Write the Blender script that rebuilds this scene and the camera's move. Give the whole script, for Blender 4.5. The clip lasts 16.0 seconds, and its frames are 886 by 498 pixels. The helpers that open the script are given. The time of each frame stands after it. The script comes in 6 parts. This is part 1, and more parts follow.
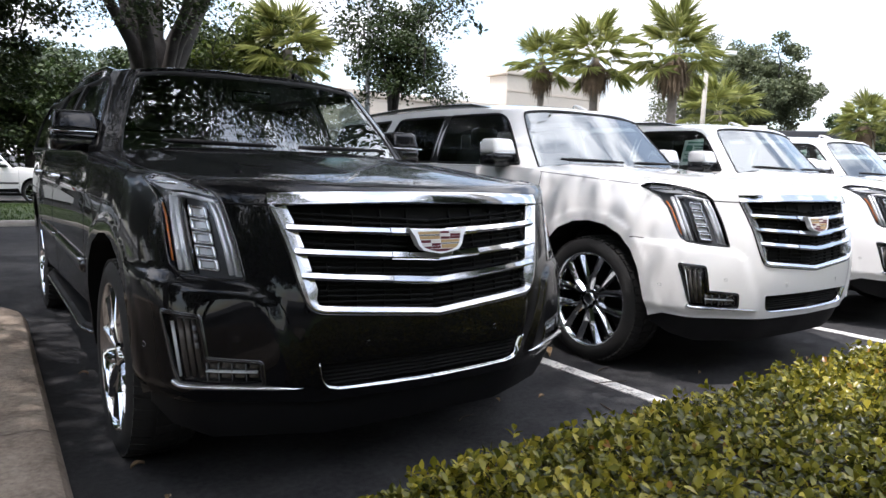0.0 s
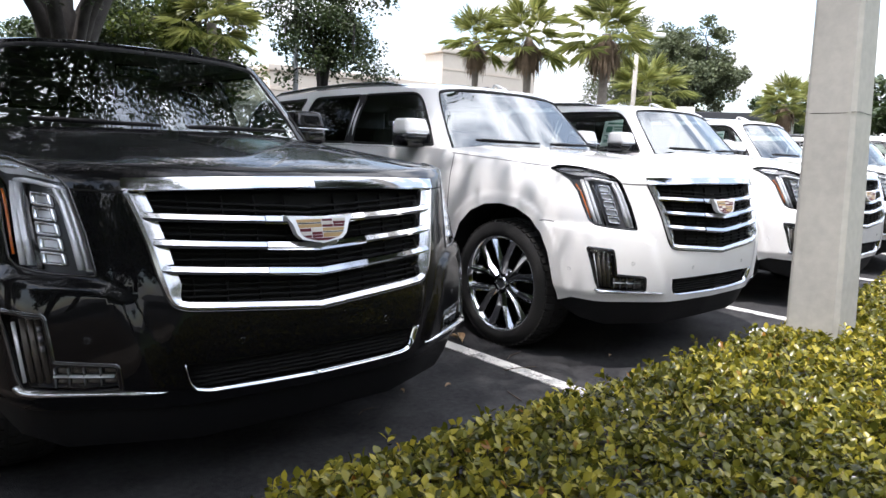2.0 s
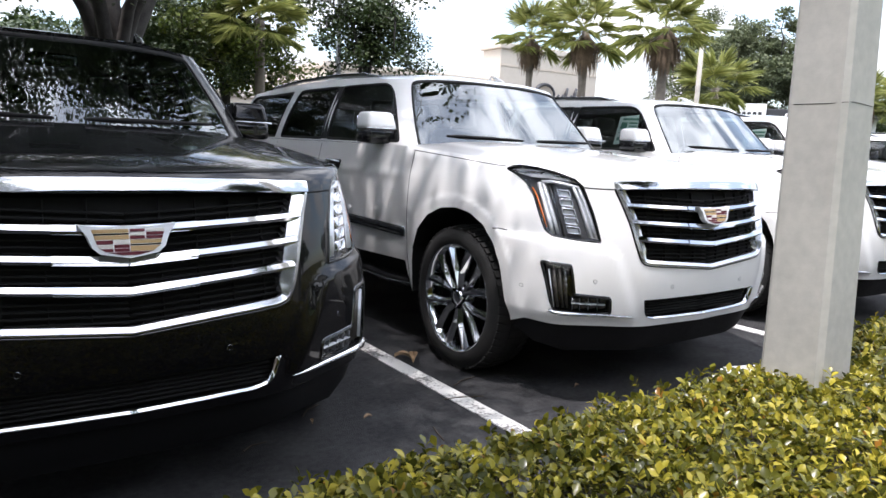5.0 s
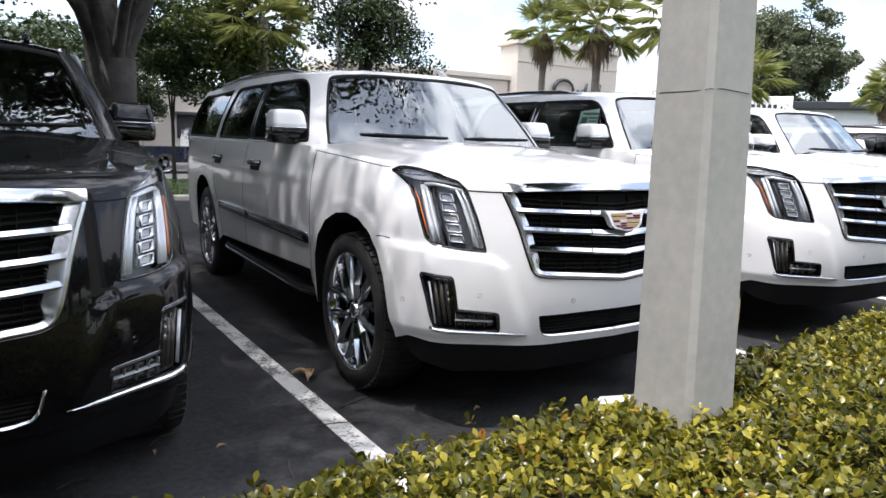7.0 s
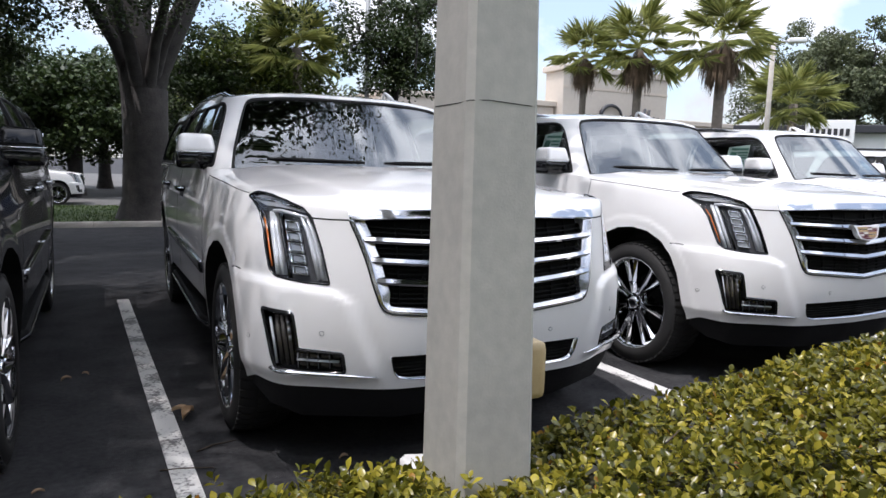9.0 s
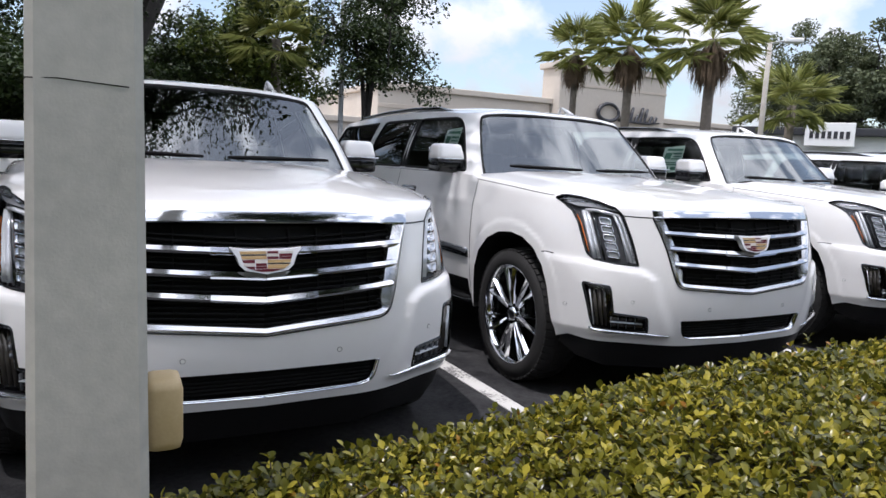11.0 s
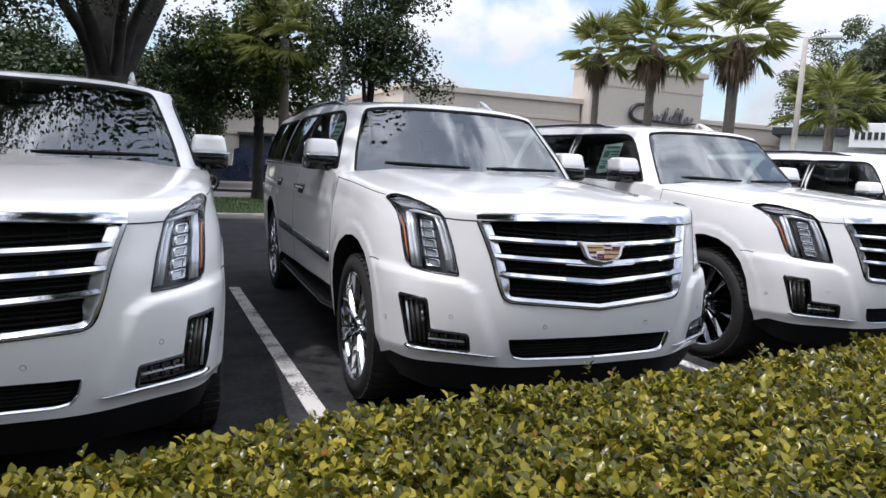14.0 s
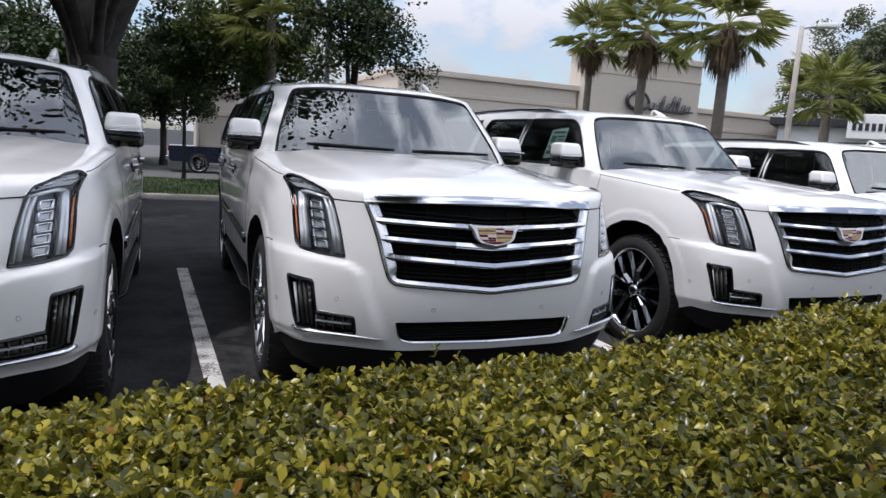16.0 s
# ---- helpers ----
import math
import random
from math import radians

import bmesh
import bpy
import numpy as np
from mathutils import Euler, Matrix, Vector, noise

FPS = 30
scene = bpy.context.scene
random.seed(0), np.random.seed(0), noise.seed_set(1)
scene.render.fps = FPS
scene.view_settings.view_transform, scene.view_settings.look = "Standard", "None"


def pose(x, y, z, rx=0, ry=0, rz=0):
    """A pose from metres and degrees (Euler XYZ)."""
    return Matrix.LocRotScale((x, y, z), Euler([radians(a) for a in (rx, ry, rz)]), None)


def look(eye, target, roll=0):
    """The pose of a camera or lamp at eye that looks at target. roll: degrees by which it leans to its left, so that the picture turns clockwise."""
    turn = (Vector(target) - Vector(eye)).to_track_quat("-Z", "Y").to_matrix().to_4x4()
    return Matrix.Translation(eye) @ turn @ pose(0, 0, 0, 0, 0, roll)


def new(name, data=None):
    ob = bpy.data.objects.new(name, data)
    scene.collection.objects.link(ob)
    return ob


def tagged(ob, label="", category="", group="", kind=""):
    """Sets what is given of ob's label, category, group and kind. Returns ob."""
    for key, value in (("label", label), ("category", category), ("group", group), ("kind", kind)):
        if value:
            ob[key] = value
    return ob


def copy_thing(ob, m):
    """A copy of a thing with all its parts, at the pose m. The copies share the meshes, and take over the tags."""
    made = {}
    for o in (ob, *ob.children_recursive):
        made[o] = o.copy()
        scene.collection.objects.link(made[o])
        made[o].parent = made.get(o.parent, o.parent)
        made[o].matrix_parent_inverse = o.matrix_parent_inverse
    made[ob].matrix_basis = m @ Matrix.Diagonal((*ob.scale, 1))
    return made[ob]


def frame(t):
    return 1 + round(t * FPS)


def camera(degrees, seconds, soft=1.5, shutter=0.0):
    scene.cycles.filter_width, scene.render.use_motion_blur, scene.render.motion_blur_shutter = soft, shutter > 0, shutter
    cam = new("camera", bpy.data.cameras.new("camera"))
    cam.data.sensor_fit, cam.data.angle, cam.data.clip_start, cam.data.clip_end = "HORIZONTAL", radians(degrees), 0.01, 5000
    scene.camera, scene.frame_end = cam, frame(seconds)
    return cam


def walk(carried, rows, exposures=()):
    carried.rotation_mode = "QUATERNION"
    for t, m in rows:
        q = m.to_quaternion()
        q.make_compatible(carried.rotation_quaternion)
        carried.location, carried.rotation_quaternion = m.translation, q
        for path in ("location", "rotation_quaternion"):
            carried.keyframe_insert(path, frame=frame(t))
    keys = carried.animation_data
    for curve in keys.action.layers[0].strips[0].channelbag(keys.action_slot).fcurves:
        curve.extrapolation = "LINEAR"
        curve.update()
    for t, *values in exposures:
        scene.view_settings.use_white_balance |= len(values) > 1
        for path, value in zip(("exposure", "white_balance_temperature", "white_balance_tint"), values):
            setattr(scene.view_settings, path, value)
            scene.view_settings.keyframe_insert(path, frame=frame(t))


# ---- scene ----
# ---------- camera ----------
cam = camera(66.52, 16.0)
# seconds, eye, target, roll
PATH = [
    (0, (-4.245, -2.105, 1.234), (-3.128, -0.463, 0.998), 2.0),
    (0.5, (-4.234, -2.101, 1.231), (-3.062, -0.498, 0.996), 1.8),
    (1, (-4.205, -2.088, 1.238), (-2.932, -0.566, 0.99), 2.0),
    (1.5, (-4.134, -2.092, 1.241), (-2.829, -0.599, 0.975), 1.4),
    (2, (-3.999, -2.097, 1.255), (-2.742, -0.569, 0.965), 2.2),
    (2.5, (-3.875, -2.042, 1.235), (-2.616, -0.512, 0.962), 2.0),
    (3, (-3.774, -2.075, 1.23), (-2.496, -0.562, 0.954), 1.6),
    (3.5, (-3.605, -2.105, 1.258), (-2.35, -0.576, 0.966), 3.4),
    (5.8, (-2.887, -2.112, 1.283), (-1.82, -0.448, 0.975), 1.5),
    (6, (-2.799, -2.103, 1.281), (-1.718, -0.448, 0.974), 1.5),
    (6.5, (-2.552, -2.173, 1.312), (-1.489, -0.509, 0.997), 4.5),
    (7, (-2.378, -2.21, 1.315), (-1.345, -0.527, 0.999), 1.9),
    (7.5, (-2.159, -2.212, 1.323), (-1.145, -0.508, 1.057), 3.3),
    (8, (-1.928, -2.225, 1.298), (-0.885, -0.535, 1.065), 2.3),
    (8.5, (-1.676, -2.313, 1.317), (-0.759, -0.551, 1.083), 2.9),
    (9, (-1.478, -2.392, 1.326), (-0.589, -0.617, 1.082), 1.7),
    (9.5, (-1.197, -2.378, 1.326), (-0.254, -0.633, 1.071), 2.4),
    (9.7, (-1.087, -2.38, 1.344), (-0.148, -0.632, 1.094), 2.7),
    (11.8, (-0.195, -2.523, 1.377), (0.644, -0.726, 1.118), 2.9),
    (12, (-0.115, -2.535, 1.381), (0.754, -0.749, 1.148), 4.0),
    (12.5, (0.152, -2.507, 1.383), (0.978, -0.7, 1.149), 1.1),
    (13, (0.378, -2.624, 1.384), (1.103, -0.774, 1.149), 2.8),
    (13.5, (0.538, -2.631, 1.381), (1.279, -0.79, 1.132), 1.6),
    (14, (0.753, -2.559, 1.393), (1.505, -0.725, 1.134), 3.0),
    (14.5, (0.902, -2.541, 1.391), (1.654, -0.705, 1.137), 1.6),
    (15, (1.035, -2.586, 1.399), (1.78, -0.748, 1.142), 4.0),
    (15.5, (1.192, -2.669, 1.393), (1.872, -0.807, 1.129), 3.5),
    (16, (1.261, -2.726, 1.4), (2.008, -0.895, 1.1), 3.8),
]
walk(cam, [(t, look(eye, target, roll)) for t, eye, target, roll in PATH], exposures=[(0, 0.93, 6500, 10), (1.5, 1.02, 6500, 10), (3.5, 1.04, 6450, 10), (7, 0.72, 6400, 10), (9.5, 0.24, 6350, 11), (12.5, 0.08, 6300, 11), (14, 0.04, 6300, 11), (16, -0.20, 6300, 11)])

# ---------- light ----------
SUN_DIR = Vector((-0.34, -0.06, 1.0)).normalized()
world = bpy.data.worlds.new("sky")
world.use_nodes = True
scene.world = world
wt = world.node_tree
bg = wt.nodes["Background"]
sky = wt.nodes.new("ShaderNodeTexSky")
sky.sky_type, sky.sun_disc = "NISHITA", False
sky.sun_elevation = math.asin(SUN_DIR.z)
sky.sun_rotation = math.atan2(SUN_DIR.x, SUN_DIR.y)
sky.air_density, sky.dust_density = 1.0, 1.2
# broken bright cloud over the blue
tc = wt.nodes.new("ShaderNodeTexCoord")
sep = wt.nodes.new("ShaderNodeSeparateXYZ")
wt.links.new(tc.outputs["Generated"], sep.inputs[0])
zdiv = wt.nodes.new("ShaderNodeMath"); zdiv.operation = "ADD"; zdiv.inputs[1].default_value = 1.05
wt.links.new(sep.outputs["Z"], zdiv.inputs[0])
flat = wt.nodes.new("ShaderNodeVectorMath"); flat.operation = "DIVIDE"
comb = wt.nodes.new("ShaderNodeCombineXYZ")
for k in range(3):
    wt.links.new(zdiv.outputs[0], comb.inputs[k])
wt.links.new(tc.outputs["Generated"], flat.inputs[0]); wt.links.new(comb.outputs[0], flat.inputs[1])
cn = wt.nodes.new("ShaderNodeTexNoise")
cn.inputs["Scale"].default_value, cn.inputs["Detail"].default_value, cn.inputs["Roughness"].default_value = 8.5, 7.0, 0.52
wt.links.new(flat.outputs[0], cn.inputs["Vector"])
cr = wt.nodes.new("ShaderNodeValToRGB")
cr.color_ramp.elements[0].position, cr.color_ramp.elements[1].position = 0.45, 0.58
cr.color_ramp.elements[0].color = (0.20, 0.20, 0.20, 1)
wt.links.new(cn.outputs["Fac"], cr.inputs[0])
cmix = wt.nodes.new("ShaderNodeMixRGB")
bright = wt.nodes.new("ShaderNodeMapRange")
bright.inputs[1].default_value, bright.inputs[2].default_value, bright.inputs[3].default_value, bright.inputs[4].default_value = 0.10, 0.9, 6.0, 26.0
wt.links.new(sep.outputs["Z"], bright.inputs[0])
tone = wt.nodes.new("ShaderNodeVectorMath"); tone.operation = "SCALE"
tone.inputs[0].default_value = (0.97, 0.98, 1.06)
wt.links.new(bright.outputs[0], tone.inputs["Scale"]); wt.links.new(tone.outputs[0], cmix.inputs["Color2"])
wt.links.new(cr.outputs[0], cmix.inputs["Fac"]); lift = wt.nodes.new("ShaderNodeVectorMath"); lift.operation = "SCALE"; lift.inputs["Scale"].default_value = 1.6
wt.links.new(sky.outputs[0], lift.inputs[0]); wt.links.new(lift.outputs[0], cmix.inputs["Color1"])
wt.links.new(cmix.outputs[0], bg.inputs["Color"])
bg.inputs["Strength"].default_value = 0.12
sun = new("sun", bpy.data.lights.new("sun", "SUN"))
sun.data.energy, sun.data.angle, sun.data.color = 3.1, radians(0.7), (1.0, 0.94, 0.945)
sun.matrix_world = look((0, 0, 40), Vector((0, 0, 40)) - SUN_DIR)


# ---------- materials ----------
def material(name, color, rough=0.5, metal=0.0, coat=0.0, spread=0.0, scale=8.0, bump=0.0, bump_scale=60.0, second=None, spec=0.5, per="none", cut=(0.35, 0.7)):
    """A surface with two scales of variation. second: the colour that stains or grain lead to; per: object or island, for pieces."""
    m = bpy.data.materials.new(name)
    m.use_nodes = True
    t, n = m.node_tree, m.node_tree.nodes
    b = n["Principled BSDF"]
    b.inputs["Roughness"].default_value, b.inputs["Metallic"].default_value = rough, metal
    b.inputs["Coat Weight"].default_value, b.inputs["Coat Roughness"].default_value = coat, 0.03
    b.inputs["Specular IOR Level"].default_value = spec
    b.inputs["Base Color"].default_value = (*color, 1)
    co = n.new("ShaderNodeTexCoord")
    if second is not None:
        big, small = n.new("ShaderNodeTexNoise"), n.new("ShaderNodeTexNoise")
        big.inputs["Scale"].default_value, big.inputs["Detail"].default_value = scale, 4
        small.inputs["Scale"].default_value, small.inputs["Detail"].default_value = scale * 11, 3
        for k in (big, small):
            t.links.new(co.outputs["Object"], k.inputs["Vector"])
        add = n.new("ShaderNodeMath"); add.operation = "MULTIPLY_ADD"
        add.inputs[1].default_value = 0.45
        t.links.new(small.outputs["Fac"], add.inputs[0]); 
        half = n.new("ShaderNodeMath"); half.operation = "MULTIPLY"; half.inputs[1].default_value = 0.55
        t.links.new(big.outputs["Fac"], half.inputs[0]); t.links.new(half.outputs[0], add.inputs[2])
        ramp = n.new("ShaderNodeValToRGB")
        ramp.color_ramp.elements[0].position, ramp.color_ramp.elements[1].position = cut
        ramp.color_ramp.elements[0].color, ramp.color_ramp.elements[1].color = (*color, 1), (*second, 1)
        t.links.new(add.outputs[0], ramp.inputs[0])
        out = ramp.outputs[0]
        if per != "none":
            info = n.new("ShaderNodeObjectInfo" if per == "object" else "ShaderNodeNewGeometry")
            hs = n.new("ShaderNodeHueSaturation")
            mr = n.new("ShaderNodeMapRange"); mr.inputs[3].default_value, mr.inputs[4].default_value = 1 - spread, 1 + spread
            t.links.new(info.outputs["Random" if per == "object" else "Random Per Island"], mr.inputs[0])
            t.links.new(mr.outputs[0], hs.inputs["Value"]); t.links.new(out, hs.inputs["Color"])
            out = hs.outputs[0]
        t.links.new(out, b.inputs["Base Color"])
        rr = n.new("ShaderNodeMapRange"); rr.inputs[3].default_value, rr.inputs[4].default_value = max(rough - .08, 0), min(rough + .08, 1)
        t.links.new(add.outputs[0], rr.inputs[0]); t.links.new(rr.outputs[0], b.inputs["Roughness"])
    if bump:
        bn, bp = n.new("ShaderNodeTexNoise"), n.new("ShaderNodeBump")
        bn.inputs["Scale"].default_value, bn.inputs["Detail"].default_value = bump_scale, 5
        bp.inputs["Strength"].default_value, bp.inputs["Distance"].default_value = bump, 0.01
        t.links.new(co.outputs["Object"], bn.inputs["Vector"]); t.links.new(bn.outputs["Fac"], bp.inputs["Height"])
        t.links.new(bp.outputs[0], b.inputs["Normal"])
    return m


def glass(name, tint, ior=1.5, rough=0.0, shine=(1, 1, 1)):
    """Clear or tinted pane: gloss by Fresnel over a tinted see-through."""
    m = bpy.data.materials.new(name)
    m.use_nodes = True
    t, n = m.node_tree, m.node_tree.nodes
    n.remove(n["Principled BSDF"])
    tr, gl, mx, lw = n.new("ShaderNodeBsdfTransparent"), n.new("ShaderNodeBsdfGlossy"), n.new("ShaderNodeMixShader"), n.new("ShaderNodeLayerWeight")
    gl.inputs["Color"].default_value = (*shine, 1)
    tr.inputs["Color"].default_value, gl.inputs["Roughness"].default_value = (*tint, 1), rough
    f0 = ((ior - 1) / (ior + 1)) ** 2
    lw.inputs["Blend"].default_value = 0.5
    pw, ma = n.new("ShaderNodeMath"), n.new("ShaderNodeMath")
    pw.operation, ma.operation = "POWER", "MULTIPLY_ADD"
    pw.inputs[1].default_value, ma.inputs[1].default_value, ma.inputs[2].default_value = 5.0, 1 - f0, f0
    t.links.new(lw.outputs["Facing"], pw.inputs[0]); t.links.new(pw.outputs[0], ma.inputs[0])
    t.links.new(ma.outputs[0], mx.inputs[0]); t.links.new(tr.outputs[0], mx.inputs[1]); t.links.new(gl.outputs[0], mx.inputs[2])
    t.links.new(mx.outputs[0], n["Material Output"].inputs["Surface"])
    return m


def leaf_material(name, low, mid, high, rough=0.4, trans=0.35, odd=None):
    """Leaves: each island its own green, a little light through them."""
    m = bpy.data.materials.new(name)
    m.use_nodes = True
    t, n = m.node_tree, m.node_tree.nodes
    b = n["Principled BSDF"]
    geo, ramp = n.new("ShaderNodeNewGeometry"), n.new("ShaderNodeValToRGB")
    e = ramp.color_ramp.elements
    e[0].color, e[1].color = (*low, 1), (*high, 1)
    k = e.new(0.55); k.color = (*mid, 1)
    if odd:
        e[2].position = 0.982
        k = e.new(0.994); k.color = (*odd, 1)
    t.links.new(geo.outputs["Random Per Island"], ramp.inputs[0])
    co, nz, mixc = n.new("ShaderNodeTexCoord"), n.new("ShaderNodeTexNoise"), n.new("ShaderNodeMixRGB")
    nz.inputs["Scale"].default_value, nz.inputs["Detail"].default_value = 1.3, 3
    t.links.new(co.outputs["Object"], nz.inputs["Vector"])
    mixc.blend_type = "MULTIPLY"; mixc.inputs["Fac"].default_value = 0.7
    vr = n.new("ShaderNodeValToRGB"); vr.color_ramp.elements[0].position, vr.color_ramp.elements[1].position = 0.3, 0.7
    vr.color_ramp.elements[0].color, vr.color_ramp.elements[1].color = (.55, .6, .5, 1), (1.25, 1.2, 1.0, 1)
    t.links.new(nz.outputs["Fac"], vr.inputs[0]); t.links.new(ramp.outputs[0], mixc.inputs["Color1"]); t.links.new(vr.outputs[0], mixc.inputs["Color2"])
    t.links.new(mixc.outputs[0], b.inputs["Base Color"])
    b.inputs["Roughness"].default_value, b.inputs["Specular IOR Level"].default_value = rough, 0.36
    tl, mx = n.new("ShaderNodeBsdfTranslucent"), n.new("ShaderNodeMixShader")
    mx.inputs[0].default_value = trans
    t.links.new(mixc.outputs[0], tl.inputs["Color"])
    t.links.new(b.outputs[0], mx.inputs[1]); t.links.new(tl.outputs[0], mx.inputs[2])
    t.links.new(mx.outputs[0], n["Material Output"].inputs["Surface"])
    return m


WHITE = material("white pearl paint", (.78, .77, .75), .32, coat=1.0, second=(.80, .795, .78), scale=1.2)
BLACK = material("black paint", (.0025, .0025, .003), .4, coat=.7, second=(.004, .004, .0045), scale=1.2, spec=0.05)
NAVY = material("dark blue paint", (.008, .012, .03), .28, coat=1.0, second=(.01, .016, .04), scale=1.2)
SILVER = material("silver paint", (.45, .46, .47), .3, metal=.6, coat=1.0, second=(.5, .5, .51), scale=1.2)
RED = material("red paint", (.25, .012, .015), .3, coat=1.0, second=(.3, .02, .02), scale=1.2)
CHROME = material("chrome", (.60, .61, .63), .08, metal=1.0)
SATIN = material("satin bright metal", (.62, .63, .65), .2, metal=.9)
DARKCHROME = material("smoked chrome", (.16, .165, .175), .12, metal=1.0)
WHEELCHROME = material("wheel chrome", (.80, .81, .83), .07, metal=1.0)
SEAL = material("black window seal", (.006, .006, .006), .5, spec=.2)
RUBBER = material("tyre rubber", (.010, .010, .010), .75, second=(.020, .019, .018), scale=9, bump=.15, bump_scale=90)
PLASTIC = material("black textured plastic", (.005, .005, .0055), .6, second=(.008, .008, .0085), scale=20, bump=.12, bump_scale=300, spec=.2)
GLOSSBLACK = material("gloss black", (.006, .006, .007), .12, coat=.5)
DARK = material("dark cavity", (.009, .009, .009), .85, spec=.2)
CABIN = material("cabin lining", (.060, .058, .055), .75, second=(.085, .082, .078), scale=30, bump=.1)
LAMPBOWL = material("lamp bowl", (.10, .102, .11), .25, metal=.3)
LAMPSILVER = material("ribbed lamp silver", (.50, .51, .53), .3, metal=.25)
BADGE = material("badge silver", (.78, .79, .81), .3, metal=.35)
ENAMEL = material("pale enamel", (.62, .60, .56), .5, spec=.3)
AMBER = material("amber reflector", (.55, .13, .01), .2, coat=1.0)
LAMPRED = material("red lamp lens", (.3, .01, .01), .15, coat=1.0)
LENS = material("lamp projector", (.80, .82, .85), .2, metal=.3)
FOGLENS = material("dim fog reflector", (.30, .31, .33), .22, metal=.6)
FOGBRONZE = material("bronze lamp fin", (.10, .09, .08), .25, metal=.5)
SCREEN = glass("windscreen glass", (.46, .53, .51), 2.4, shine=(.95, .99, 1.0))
TINT = glass("privacy glass", (.035, .04, .042), 1.6)
SIDEGLASS = glass("side glass", (.50, .56, .54), 1.6)
CLEAR = glass("lamp cover", (.96, .965, .97), 1.34)
PAPER = material("printed paper", (.80, .88, .83), .7, second=(.85, .90, .87), scale=25)
INK = material("print ink", (.12, .25, .2), .7)
GOLD = material("gold enamel", (.42, .29, .14), .5, spec=.3)
MAROON = material("maroon enamel", (.10, .012, .02), .45, spec=.3)


# ---------- smooth curves and the body's skin ----------
class Spline:
    """Natural cubic through (t, value) pairs; values may be vectors."""
    def __init__(self, t, v):
        t, v = np.asarray(t, float), np.asarray(v, float)
        n, h = len(t), np.diff(np.asarray(t, float))
        a, r = np.eye(n), np.zeros_like(v)
        for i in range(1, n - 1):
            a[i, i - 1], a[i, i], a[i, i + 1] = h[i - 1], 2 * (h[i - 1] + h[i]), h[i]
            r[i] = 6 * ((v[i + 1] - v[i]) / h[i] - (v[i] - v[i - 1]) / h[i - 1])
        self.t, self.v, self.m, self.h = t, v, np.linalg.solve(a, r), h

    def __call__(self, x):
        x = np.clip(np.asarray(x, float), self.t[0], self.t[-1])
        i = np.clip(np.searchsorted(self.t, x) - 1, 0, len(self.h) - 1)
        h = self.h[i]
        a, b = (self.t[i + 1] - x) / h, (x - self.t[i]) / h
        if self.v.ndim > 1:
            a, b, h = a[..., None], b[..., None], h[..., None]
        return a * self.v[i] + b * self.v[i + 1] + ((a**3 - a) * self.m[i] + (b**3 - b) * self.m[i + 1]) * h * h / 6


class Skin:
    """A surface round the car: plan outlines (half, from the middle of the front to the middle of the rear) at several heights."""
    def __init__(self, s, levels, outlines):
        self.s, self.levels = np.asarray(s, float), np.asarray(levels, float)
        self.rows = [Spline(s, o) for o in outlines]

    def plain(self, s, z):
        s, z = np.asarray(s, float), np.asarray(z, float)
        stack = np.stack([r(s) for r in self.rows])
        sp = Spline(self.levels, stack.reshape(len(self.levels), -1))
        zz = np.clip(z, self.levels[0], self.levels[-1]).ravel()
        i = np.clip(np.searchsorted(sp.t, zz) - 1, 0, len(sp.h) - 1)
        h = sp.h[i]
        a, b = (sp.t[i + 1] - zz) / h, (zz - sp.t[i]) / h
        k = np.arange(len(zz))
        v, m = sp.v.reshape(len(self.levels), -1, 2), sp.m.reshape(len(self.levels), -1, 2)
        a, b, h = a[:, None], b[:, None], h[:, None]
        xy = a * v[i, k] + b * v[i + 1, k] + ((a**3 - a) * m[i, k] + (b**3 - b) * m[i + 1, k]) * h * h / 6
        return np.concatenate([xy, z.reshape(-1, 1)], 1).reshape(*s.shape, 3)

    def normal(self, s, z):
        e = 0.004
        n = np.cross(self.plain(s, np.asarray(z) + e) - self.plain(s, np.asarray(z) - e), self.plain(np.asarray(s) + e, z) - self.plain(np.asarray(s) - e, z))
        return n / (np.linalg.norm(n, axis=-1, keepdims=True) + 1e-12)

    def find(self, p):
        """The s at which the skin is nearest to p at p's height."""
        s = np.linspace(self.s[0], self.s[-1], 1400)
        d = self.plain(s, np.full(len(s), p[2])) - np.asarray(p)
        return float(s[np.argmin((d[:, :2] ** 2).sum(1))])


# body below the belt: stations at about the metres run round the plan
BODY_S = [0, .3, .5, .68, .84, 1.02, 1.25, 1.6, 2.1, 2.8, 3.9, 4.9, 5.6, 6.1, 6.35, 6.65, 7.2]
def outline(y0, y5, y68, ycx, ycy, x6, y6, x16, side, rear):
    """Half a plan outline, from the front's middle by the corner and the side to the rear's middle."""
    return [(0, y0), (-.30, y0 + (y5 - y0) * .3), (-.50, y5), (-.67, y5 + .08), (-.80, (y5 + .08) * .52 + ycy * .48 - .010), (ycx, ycy), (x6, y6), (x16, y6 + .35), (side + .005, 1.46), (side, 2.16), (side, 3.26), (side + .005, 4.26), (side + .03, 4.96), (side + .09, 5.42), (side + .22, rear - .07), (-.5, rear - .015), (0, rear)]
BODY_Z = [.20, .34, .45, .60, .75, .90, 1.05, 1.17, 1.30]
